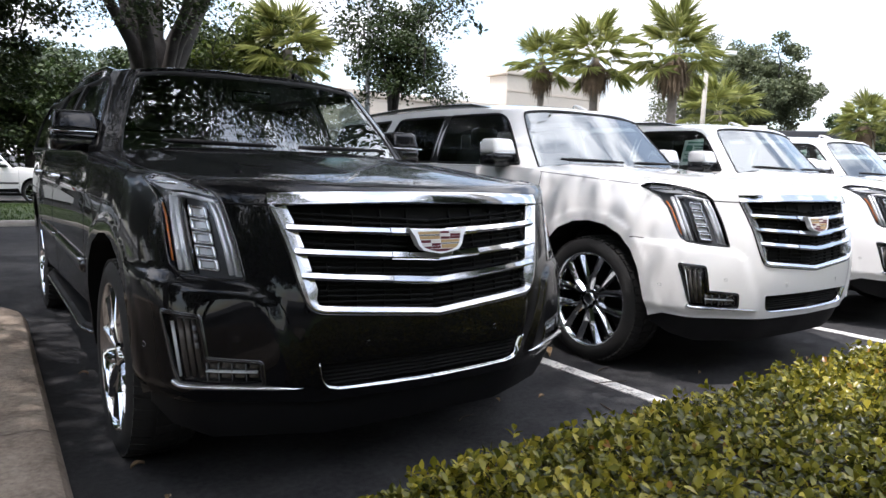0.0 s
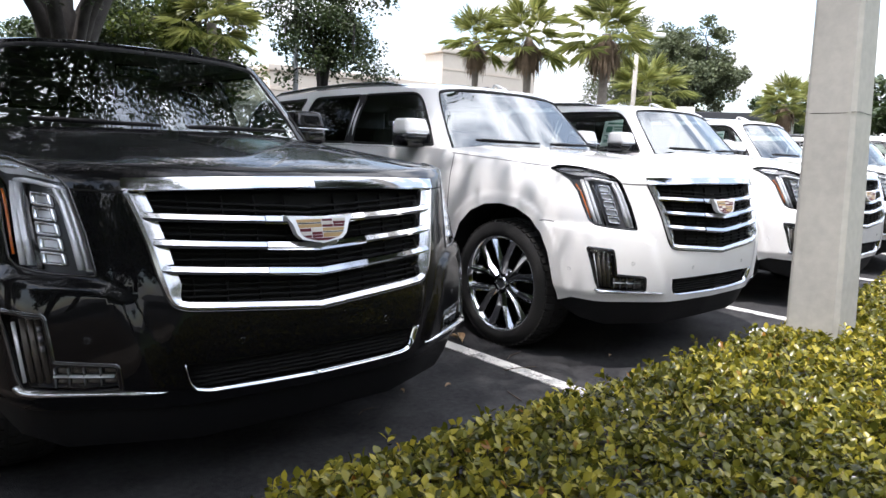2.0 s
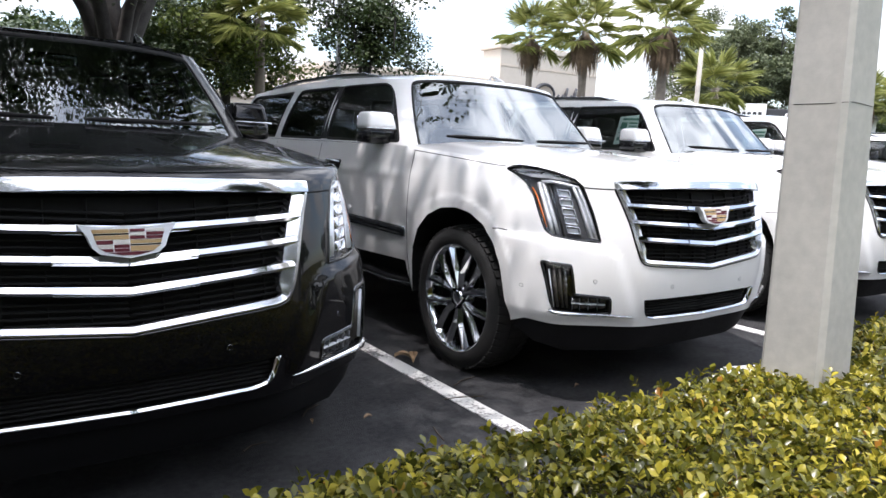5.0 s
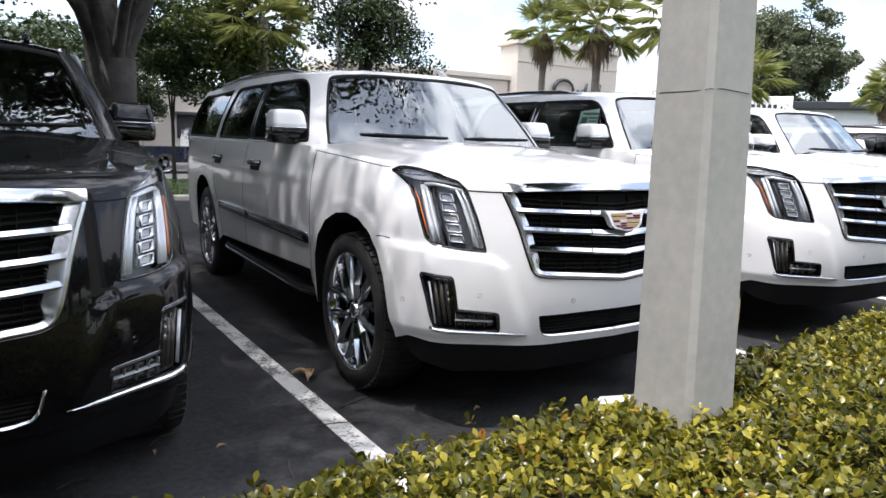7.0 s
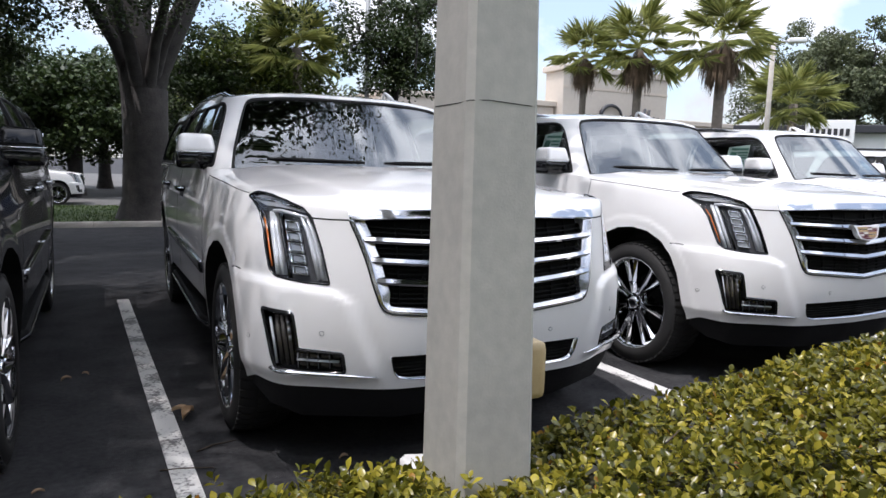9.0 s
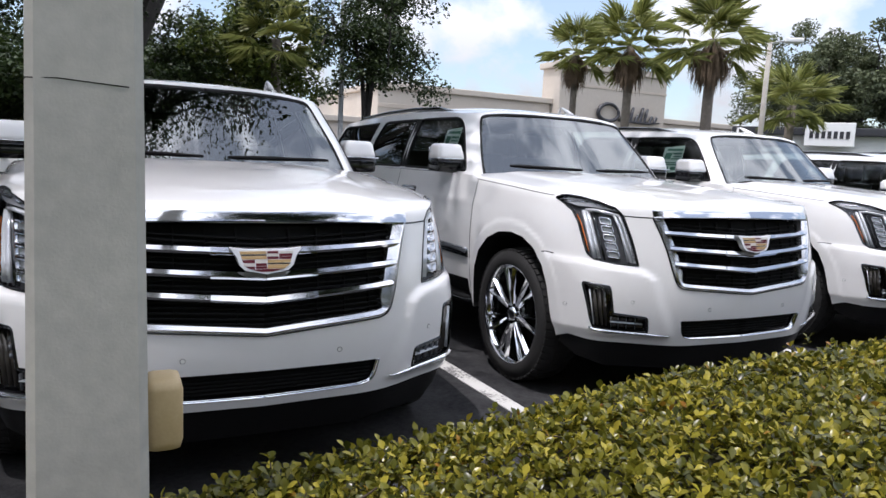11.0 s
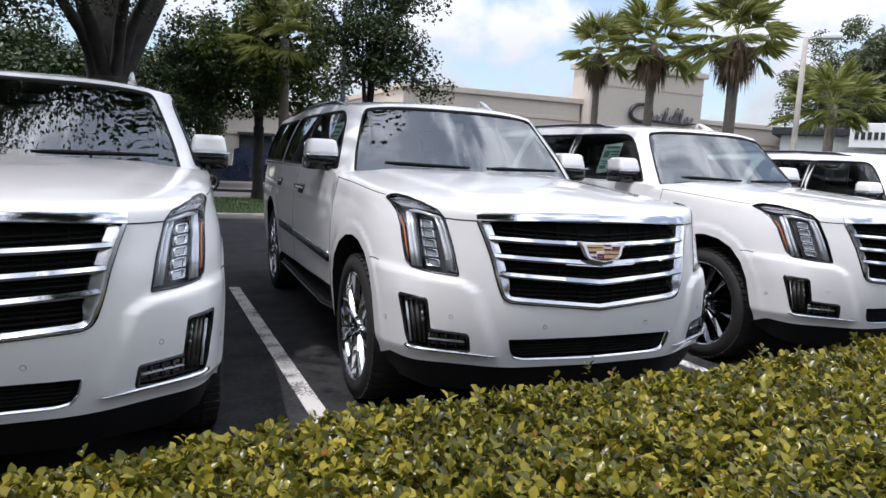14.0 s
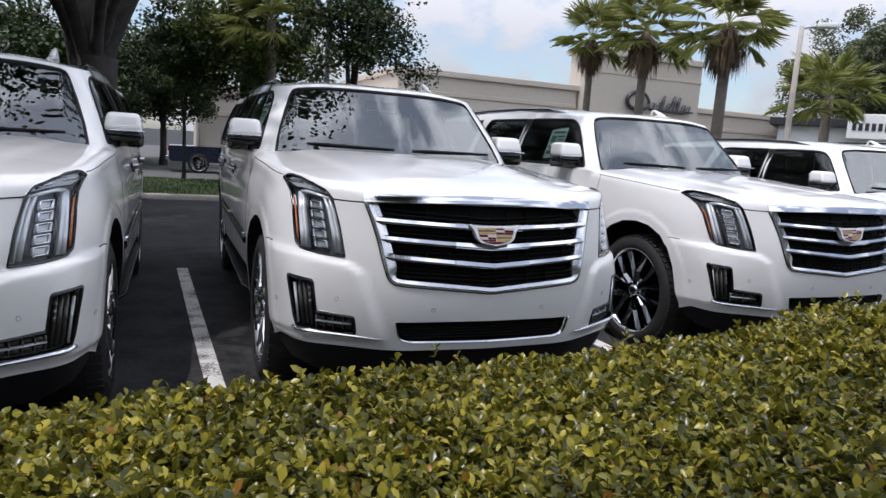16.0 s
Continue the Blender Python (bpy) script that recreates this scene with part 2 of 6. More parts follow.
BODY = Skin(BODY_S, BODY_Z, [
    outline(.17, .20, .27, -.87, .44, -.935, .64, -.955, -.955, 5.60),
    outline(.09, .12, .19, -.885, .36, -.955, .60, -.975, -.975, 5.66),
    outline(.05, .09, .175, -.895, .325, -.968, .59, -.985, -.985, 5.69),
    outline(.03, .07, .16, -.90, .325, -.975, .59, -.99, -1.005, 5.70),
    outline(.03, .072, .165, -.905, .345, -.978, .60, -.995, -1.015, 5.69),
    outline(.045, .095, .20, -.90, .40, -.972, .62, -.992, -1.015, 5.67),
    outline(.075, .135, .235, -.885, .45, -.955, .66, -.980, -1.005, 5.65),
    outline(.115, .175, .275, -.86, .50, -.92, .70, -.955, -.985, 5.63),
    outline(.19, .25, .35, -.82, .56, -.875, .76, -.915, -.955, 5.60)])
HOOD_C = Spline([.05, .12, .2, .4, .7, 1.2, 1.75], [1.14, 1.163, 1.182, 1.213, 1.246, 1.286, 1.328])
def hood(x, y):
    """Height of the bonnet and of the wings' upper edge."""
    ax = np.abs(x)
    dome = 1 / (1 + np.exp((ax - .52 - .1 * np.asarray(y)) / .018))
    return HOOD_C(y) - .042 * (ax / .92) ** 3 + .010 * (dome - 1) * np.clip((np.asarray(y) - .25) / .5, 0, 1)


# ---------- building pieces ----------
from mathutils.geometry import delaunay_2d_cdt


def part(name, bm, mat, parent=None, label="", smooth=True, kind=""):
    """Links a bmesh, or (verts, faces), as one mesh object."""
    me = bpy.data.meshes.new(name)
    normals = None
    if isinstance(bm, tuple):
        me.from_pydata([tuple(map(float, v)) for v in bm[0]], [], [tuple(map(int, f)) for f in bm[1]])
        normals = bm[2] if len(bm) == 3 else None
    else:
        bm.to_mesh(me)
        bm.free()
    me.materials.append(mat)
    me.polygons.foreach_set("use_smooth", [bool(smooth)] * len(me.polygons))
    me.update()
    if smooth == "edges":
        me.set_sharp_from_angle(angle=radians(24))
    if normals is not None:
        me.normals_split_custom_set_from_vertices([tuple(map(float, n)) for n in normals])
    ob = new(name, me)
    ob.parent = parent
    return tagged(ob, label=label, kind=kind)


def thing(name, place=(0, 0, 0), turn=0, label="", category="", group="", kind=""):
    ob = new(name)
    ob.empty_display_size = 0.2
    ob.matrix_basis = pose(*place, 0, 0, turn)
    return tagged(ob, label=label, category=category, group=group, kind=kind)


def join(*meshes):
    verts, faces = [], []
    for v, f in meshes:
        k = len(verts)
        verts += list(v)
        faces += [[i + k for i in q] for q in f]
    return verts, faces


def block(x0, x1, y0, y1, z0, z1, bevel=0.0, segments=2):
    """A box with rounded edges."""
    bm = bmesh.new()
    bmesh.ops.create_cube(bm, size=1)
    for v in bm.verts:
        v.co = Vector(((x0 + x1) / 2 + v.co.x * (x1 - x0), (y0 + y1) / 2 + v.co.y * (y1 - y0), (z0 + z1) / 2 + v.co.z * (z1 - z0)))
    if bevel:
        bmesh.ops.bevel(bm, geom=bm.edges[:], offset=bevel, segments=segments, affect="EDGES", profile=0.6)
    return bm


def lathe(profile, n=48, axis="x"):
    """A body of revolution: (along, radius) pairs."""
    verts, faces = [], []
    for a, r in profile:
        for k in range(n):
            c, s = math.cos(2 * math.pi * k / n) * r, math.sin(2 * math.pi * k / n) * r
            verts.append((a, c, s) if axis == "x" else (c, s, a))
    for i in range(len(profile) - 1):
        for k in range(n):
            q = (i * n + k, i * n + (k + 1) % n, (i + 1) * n + (k + 1) % n, (i + 1) * n + k)
            faces.append(q)
    return verts, faces


def tube(points, radii, n=8):
    """A tapered tube along points."""
    pts = [Vector(p) for p in points]
    verts, faces = [], []
    up = Vector((0.12, 0.31, 0.94)).normalized()
    for i, p in enumerate(pts):
        d = (pts[min(i + 1, len(pts) - 1)] - pts[max(i - 1, 0)]).normalized()
        a = d.cross(up if abs(d.dot(up)) < .95 else Vector((1, 0, 0))).normalized()
        b = d.cross(a)
        for k in range(n):
            t = 2 * math.pi * k / n
            verts.append(p + (a * math.cos(t) + b * math.sin(t)) * radii[i])
    for i in range(len(pts) - 1):
        for k in range(n):
            faces.append((i * n + k, i * n + (k + 1) % n, (i + 1) * n + (k + 1) % n, (i + 1) * n + k))
    faces += [tuple(range(n)), tuple(range(len(verts) - n, len(verts)))]
    return verts, faces


def dense(poly, step=0.025, closed=True):
    out, pts = [], [np.array(p, float) for p in poly]
    for a, b in zip(pts, pts[1:] + pts[:1] if closed else pts[1:]):
        k = max(1, int(np.ceil(np.linalg.norm(b - a) / step)))
        out += [a + (b - a) * i / k for i in range(k)]
    return np.array(out if closed else out + [pts[-1]])


def rounded(poly, r, closed=True, n=4):
    """Corners cut to small arcs."""
    pts, out = [np.array(p, float) for p in poly], []
    for i, p in enumerate(pts):
        if not closed and i in (0, len(pts) - 1):
            out.append(p)
            continue
        a, b = pts[i - 1] - p, pts[(i + 1) % len(pts)] - p
        k = min(r, np.linalg.norm(a) * .45, np.linalg.norm(b) * .45)
        a, b = p + a / np.linalg.norm(a) * k, p + b / np.linalg.norm(b) * k
        out += [(1 - t) ** 2 * a + 2 * t * (1 - t) * p + t * t * b for t in np.linspace(0, 1, n)]
    return np.array(out)


def inside(pts, poly):
    x, y = pts[:, 0], pts[:, 1]
    hit = np.zeros(len(pts), bool)
    for (x0, y0), (x1, y1) in zip(poly, np.roll(poly, -1, 0)):
        cross = ((y0 > y) != (y1 > y)) & (x < (x1 - x0) * (y - y0) / (y1 - y0 + 1e-15) + x0)
        hit ^= cross
    return hit


def near_edges(pts, poly):
    best = np.full(len(pts), 1e9)
    for a, b in zip(poly, np.roll(poly, -1, 0)):
        d = b - a
        t = np.clip(((pts - a) @ d) / (d @ d + 1e-15), 0, 1)
        best = np.minimum(best, np.linalg.norm(pts - a - t[:, None] * d, axis=1))
    return best


def fill(outer, holes=(), xs=None, ys=None, step=0.03, keep=0.4):
    """Triangles over a flat region with holes, on a grid of points. Returns the 2-D points and faces."""
    loops = [np.asarray(outer, float)] + [np.asarray(h, float) for h in holes]
    lo, hi = loops[0].min(0), loops[0].max(0)
    xs = np.arange(lo[0] + step * .5, hi[0], step) if xs is None else xs
    ys = np.arange(lo[1] + step * .5, hi[1], step) if ys is None else ys
    grid = np.stack(np.meshgrid(xs, ys), -1).reshape(-1, 2)
    good = inside(grid, loops[0])
    for h in loops[1:]:
        good &= ~inside(grid, h)
    gap = step * keep
    for l in loops:
        good &= near_edges(grid, l) > gap
    pts, edges = [], []
    for l in loops:
        k = len(pts)
        pts += list(l)
        edges += [(k + i, k + (i + 1) % len(l)) for i in range(len(l))]
    pts += list(grid[good])
    v, e, f, *_ = delaunay_2d_cdt([Vector(p) for p in pts], edges, [], 0, 1e-6)
    v = np.array([tuple(p) for p in v])
    c = np.array([v[list(q)].mean(0) for q in f])
    ok = inside(c, loops[0])
    for h in loops[1:]:
        ok &= ~inside(c, h)
    return v, [tuple(q) for q, k in zip(f, ok) if k]


def on_skin(skin, sz, h=0.0, side=1, bulge=None):
    sz = np.asarray(sz, float)
    p = skin.plain(sz[:, 0], sz[:, 1]) + skin.normal(sz[:, 0], sz[:, 1]) * (np.asarray(h) + (bulge(sz[:, 0], sz[:, 1]) if bulge else 0.0))[:, None] if np.ndim(h) or bulge else skin.plain(sz[:, 0], sz[:, 1]) + skin.normal(sz[:, 0], sz[:, 1]) * h
    p = np.array(p)
    p[np.abs(sz[:, 0]) < 1e-6, 0] = 0
    p[:, 0] *= side
    return p


def both(verts, faces):
    """The half and its mirror image, sewn along the middle."""
    bm = bmesh.new()
    for s in (1, -1):
        vs = [bm.verts.new((v[0] * s, v[1], v[2])) for v in verts]
        for f in faces:
            q = [vs[i] for i in (f if s == 1 else f[::-1])]
            try:
                bm.faces.new(q)
            except ValueError:
                pass
    bmesh.ops.remove_doubles(bm, verts=[v for v in bm.verts if abs(v.co.x) < 1e-4], dist=2e-4)
    return bm


def face_out(v, f):
    """Turns the triangles of a patch so that the normals follow the skin (front faces out)."""
    out = []
    for q in f:
        a, b, c = (v[i] for i in q[:3])
        out.append(q if (b[0] - a[0]) * (c[1] - a[1]) - (b[1] - a[1]) * (c[0] - a[0]) < 0 else q[::-1])
    return out


def skin_normals(skin, v, bulge=None):
    """True normals of the skin with what stands proud of it."""
    v, e = np.asarray(v, float), (.005 if bulge is None else .014)
    a, b = (on_skin(skin, v + [0, d], 0.0, 1, bulge) for d in (e, -e))
    c, d = (on_skin(skin, v + [k, 0], 0.0, 1, bulge) for k in (e, -e))
    c[:, 0] = np.where(v[:, 0] < 1e-6, -e, c[:, 0])
    n = np.cross(a - b, c - d)
    n[v[:, 0] < 1e-6, 0] = 0
    return n / (np.linalg.norm(n, axis=1, keepdims=True) + 1e-12)


def mirrored(p, f, n):
    """A half and its mirror image; the true normals hide the seam."""
    m, k = np.array([-1, 1, 1]), len(p)
    return np.concatenate([p, p * m]), list(f) + [tuple(i + k for i in q[::-1]) for q in f], np.concatenate([n, n * m])


def sided(p, f, n, side):
    if side == 0:
        return mirrored(p, f, n)
    m = np.array([side, 1, 1])
    return p * m, (f if side == 1 else [q[::-1] for q in f]), n * m


def patch(skin, poly, h=0.0, side=1, step=0.03, holes=(), bulge=None, xs=None, ys=None, soften=None):
    v, f = fill(poly, holes, xs, ys, step)
    f = face_out(v, f)
    p, n = on_skin(skin, v, h, 1, bulge), skin_normals(skin, v, bulge)
    if soften:
        n = soften(p, n)
    return sided(p, f, n, side)


def web(skin, low, high, side, h=0.0, nu=22, nv=14):
    """An even net between two lines on the skin, for panes."""
    low, high = np.asarray(low, float), np.asarray(high, float)
    def along(line, t):
        d = np.r_[0, np.cumsum(np.linalg.norm(np.diff(line, axis=0), axis=1))]
        return np.column_stack([np.interp(t * d[-1], d, line[:, k]) for k in (0, 1)])
    t = np.linspace(0, 1, nu)
    a, b = along(low, t), along(high, t)
    v = np.concatenate([a + (b - a) * k for k in np.linspace(0, 1, nv)])
    f = face_out(v, [(j * nu + i, j * nu + i + 1, (j + 1) * nu + i + 1, (j + 1) * nu + i) for j in range(nv - 1) for i in range(nu - 1)])
    return sided(on_skin(skin, v, h), f, skin_normals(skin, v), side)


def height_normals(fn, x, y, e=.004):
    n = np.column_stack([-(fn(x + e, y) - fn(x - e, y)) / (2 * e), -(fn(x, y + e) - fn(x, y - e)) / (2 * e), np.ones(len(x))])
    n[np.abs(x) < 1e-6, 0] = 0
    return n / np.linalg.norm(n, axis=1, keepdims=True)


def ribbon(skin, line, profile, side=1, closed=False, bulge=None, taper=None):
    """A moulding along a line on the skin. profile: (offset to the line's left, height) pairs; taper: width factors along it."""
    line = np.asarray(line, float)
    nxt, prv = np.roll(line, -1, 0), np.roll(line, 1, 0)
    if not closed:
        nxt[-1], prv[0] = line[-1], line[0]
    d1, d0 = nxt - line, line - prv
    if not closed:
        d1[-1], d0[0] = d0[-1], d1[0]
    n1, n0 = (np.stack([-d[:, 1], d[:, 0]], 1) / (np.linalg.norm(d, axis=1, keepdims=True) + 1e-12) for d in (d1, d0))
    m = n1 + n0
    m /= np.maximum((m * n1).sum(1, keepdims=True), .5)
    w = np.ones(len(line)) if taper is None else np.asarray(taper)
    rows = [on_skin(skin, line + m * (o * w)[:, None], np.full(len(line), hh) * (1 if taper is None else np.maximum(w, .3)), 1, bulge) for o, hh in profile]
    n, verts, faces = len(line), np.concatenate(rows), []
    for i in range(len(profile) - 1):
        for k in range(n if closed else n - 1):
            j = (k + 1) % n
            faces.append((i * n + k, i * n + j, (i + 1) * n + j, (i + 1) * n + k))
    if not closed:
        faces += [tuple(i * n for i in range(len(profile))), tuple(i * n + n - 1 for i in range(len(profile)))[::-1]]
    if side == 0:
        return both(verts, faces)
    verts[:, 0] *= side
    return verts, faces


# ---------- the long wagon ----------
def sz(y, z, skin=BODY):
    """Skin coordinates of a place on the flank."""
    return (skin.find((-1.0, y, z)), z)


def body_top(s):
    z = 1.2
    for _ in range(12):
        p = BODY.plain(np.array([s]), np.array([z]))[0]
        z = float(hood(p[0], min(p[1], 1.68)))
    return min(z, 1.29)


HEAD = [(1.21, 1.172), (1.165, 1.188), (1.12, 1.192), (1.0, 1.186), (.87, 1.168), (.79, 1.142), (.757, 1.105), (.727, .982), (.705, .845), (.81, .848), (.90, .856), (.955, .864), (.99, .889), (1.003, .935), (1.036, 1.05), (1.08, 1.112), (1.15, 1.150)]
FOG = [(1.025, .730), (.868, .720), (.845, .580), (.655, .568), (.643, .494), (.72, .489), (.96, .500), (.985, .55)]
GRILLE = [(0, 1.108), (.25, 1.107), (.45, 1.104), (.603, 1.100), (.577, 1.03), (.55, .94), (.527, .84), (.507, .775), (.49, .750), (.462, .740), (.25, .722), (0, .700)]
LOWER = [(0, .556), (.30, .556), (.468, .556), (.452, .490), (.432, .463), (.385, .452), (.2, .447), (0, .445)]
ARCH_YZ = [(.50, .40), (.535, .52), (.575, .66), (.64, .78), (.74, .87), (.86, .92), (1.0, .935), (1.14, .92), (1.27, .865), (1.37, .77), (1.425, .65), (1.45, .5), (1.455, .36)]


def smooth01(x):
    x = np.clip(x, 0, 1)
    return x * x * (3 - 2 * x)


ARCH_LINES = []
for shift in (0.0, 3.302):
    ARCH_LINES.append(np.array([sz(y + shift, z) for y, z in dense(ARCH_YZ, .03, False)]))


def bulge(s, z):
    """What stands proud of the plain skin: bumper corner, wheel-arch lips, a crease along the flank."""
    s, z = np.asarray(s, float), np.asarray(z, float)
    inner = np.interp(z, [.45, .52, .65, .775, .80], [.47, .49, .545, .585, .62])
    top = np.interp(s, [.55, .62, .71, 1.0, 1.3], [.782, .806, .826, .852, .862])
    pod = smooth01((s - inner) / .075) * smooth01((top + .012 - z) / .040) * smooth01((1.33 - s) / .2) * smooth01((z - .43) / .05)
    d = np.full(s.shape, 1e9)
    for line in ARCH_LINES:
        k = np.abs(s - line[:, 0].mean()) < .75
        if k.any():
            d[k] = np.minimum(d[k], near_edges(np.stack([s[k], z[k]], 1), np.concatenate([line, line[::-1]])))
    lip = smooth01((.085 - d) / .03)
    crease = smooth01((s - 1.9) / .6) * smooth01((6.0 - s) / .6) * (.008 * np.exp(-((z - 1.08) / .03) ** 2) - .012 * np.exp(-((z - .66) / .13) ** 2))
    return .018 * pod + .006 * lip + crease


def soft_top(p, n):
    """Rounds the upper edge over into the bonnet."""
    gap = hood(p[:, 0], np.minimum(p[:, 1], 1.68)) - p[:, 2]
    up = height_normals(hood, p[:, 0], np.minimum(p[:, 1], 1.68))
    w = (.5 * smooth01(1 - gap / .05) * (p[:, 1] < 1.6))[:, None]
    n = n * (1 - w) + up * w
    return n / np.linalg.norm(n, axis=1, keepdims=True)


def make_suv(paint):
    car = thing("suv", label="", category="car")
    s_end = BODY_S[-1]
    # outer edge of the lower body, bumper to bumper
    tops = [(s, body_top(s)) for s in np.concatenate([np.arange(0, 2.4, .03), np.arange(2.4, s_end, .08), [s_end]])]
    low = [(0, .408), (.4, .412), (.75, .42), (1.0, .424), (1.12, .43)]
    front, rear = ARCH_LINES
    edge = low + list(map(tuple, front)) + [(s, float(np.interp(s, [front[-1][0], rear[0][0]], [.545, .455]))) for s in np.arange(front[-1][0] + .08, rear[0][0] - .05, .08)] + list(map(tuple, rear)) + [(s, .40) for s in np.arange(rear[-1][0] + .06, s_end, .08)] + [(s_end, .42)]
    outer = np.array(edge + tops[::-1])
    outer = np.concatenate([dense(outer[:len(edge)], .03, False), outer[len(edge):]])
    holes = [dense(rounded(HEAD, .006), .02), dense(rounded(FOG, .010), .02)]
    # openings on the middle line become part of the outer edge
    top_mid = outer[-1]
    g = dense(rounded(GRILLE, .012, False), .022, False)
    l = dense(rounded(LOWER, .012, False), .022, False)
    middle = [(0, z) for z in np.arange(top_mid[1] - .015, 1.112, -.015)] + list(map(tuple, g)) + [(0, z) for z in np.arange(.68, .57, -.022)] + list(map(tuple, l)) + [(0, .428)]
    outer = np.concatenate([outer, np.array(middle)])
    xs = np.concatenate([np.arange(.012, 1.45, .018), np.arange(1.47, 2.2, .03), np.arange(2.24, s_end, .06)])
    ys = np.arange(.36, 1.31, .019)
    part("body", patch(BODY, outer, 0.0, 0, .02, holes, bulge, xs, ys, soft_top), paint, car)
    # bonnet, out to the wings' upper edge
    s_cowl = BODY.find((-1, 1.66, 1.25))
    edge3 = np.array([on_skin(BODY, [(s, body_top(s))], 0.0, 1, bulge)[0] for s in np.concatenate([np.arange(0, 1.2, .02), np.arange(1.2, s_cowl, .04)])])
    xe, ye, ze = edge3[-1]
    cowl = [(x, 1.66 - .16 * (1 - (x / xe) ** 2), 0) for x in np.linspace(xe, 0, 24)[1:]]
    plan = np.concatenate([edge3[:, :2], np.array(cowl)[:, :2], [(0, y) for y in np.linspace(1.5, edge3[0][1], 40)[1:-1]]])
    v, f = fill(plan, (), None, None, .035)
    z = hood(v[:, 0], v[:, 1])
    d = np.array([np.min((edge3[:, 0] - p[0]) ** 2 + (edge3[:, 1] - p[1]) ** 2) for p in v])
    k = np.array([np.argmin((edge3[:, 0] - p[0]) ** 2 + (edge3[:, 1] - p[1]) ** 2) for p in v])
    z = np.where(d < 1e-8, edge3[k, 2], z)
    f = [q if np.cross(v[q[1]] - v[q[0]], v[q[2]] - v[q[0]]) > 0 else q[::-1] for q in f]
    n = height_normals(hood, v[:, 0], v[:, 1])
    es = np.concatenate([np.arange(0, 1.2, .02), np.arange(1.2, s_cowl, .04)])
    en = skin_normals(BODY, np.column_stack([es, [body_top(s) for s in es]]), bulge)
    w = .5 * smooth01(1 - np.sqrt(d) / .06)[:, None]
    n = n * (1 - w) + en[k] * w
    n /= np.linalg.norm(n, axis=1, keepdims=True)
    part("bonnet", mirrored(np.column_stack([v, z]), f, n), paint, car)
    make_cabin(car, paint)
    make_front(car, paint)
    make_flank(car, paint)
    # what closes the car below and behind the openings; plain dark boxes block light
    part("chassis", block(-.66, .66, .40, 5.45, .27, .92, .02), DARK, car)
    part("inner_wing", block(-.60, .60, .30, 1.5, .6, 1.1, .02), DARK, car)
    part("front_valance", patch(BODY, np.array([(0, .25), (.4, .25), (.8, .26), (1.05, .30), (1.18, .36), (1.16, .46), (.9, .45), (.5, .44), (0, .43)]), -.018, 0, .05), PLASTIC, car)
    for side in (1, -1):
        for line in ARCH_LINES:
            part("arch_liner", ribbon(BODY, line, [(0, .0), (.004, -.02), (.02, -.32)], side, False, bulge), DARK, car)
    return car


# cabin above the belt
CAB_S = [0, .35, .59, .84, .97, 1.25, 1.9, 2.9, 3.8, 4.4, 4.58, 4.95, 5.4]
def cab_outline(yc, xc, yk, side, yr):
    return [(0, yc), (-.35, yc + .04), (-.58, yc + .10), (xc, yk), (xc - .62 * (-side + xc) * 1.0, yk + .085), (side + .012, yk + .34), (side, 2.95), (side, 3.95), (side + .008, 4.85), (side + .06, yr - .16), (side + .17, yr - .05), (-.42, yr), (0, yr + .01)]
CABIN_SKIN = Skin(CAB_S, [1.22, 1.40, 1.55, 1.68, 1.82], [
    cab_outline(1.515, -.845, 1.68, -.962, 5.59), cab_outline(1.672, -.789, 1.822, -.915, 5.53), cab_outline(1.815, -.736, 1.960, -.862, 5.45),
    cab_outline(1.943, -.688, 2.078, -.80, 5.37), cab_outline(2.078, -.638, 2.198, -.722, 5.26)])
ROOF_C = Spline([1.9, 2.05, 2.2, 2.5, 3.0, 3.6, 4.5, 5.1, 5.4], [1.735, 1.766, 1.787, 1.812, 1.832, 1.836, 1.816, 1.78, 1.735])
def roof(x, y):
    return ROOF_C(y) - .062 * (np.abs(x) / .74) ** 3


def cab_top(s):
    z = 1.75
    for _ in range(12):
        p = CABIN_SKIN.plain(np.array([s]), np.array([z]))[0]
        z = float(roof(p[0], p[1]))
    return z


def cz(y, z):
    return (CABIN_SKIN.find((-.9, y, z)), z)


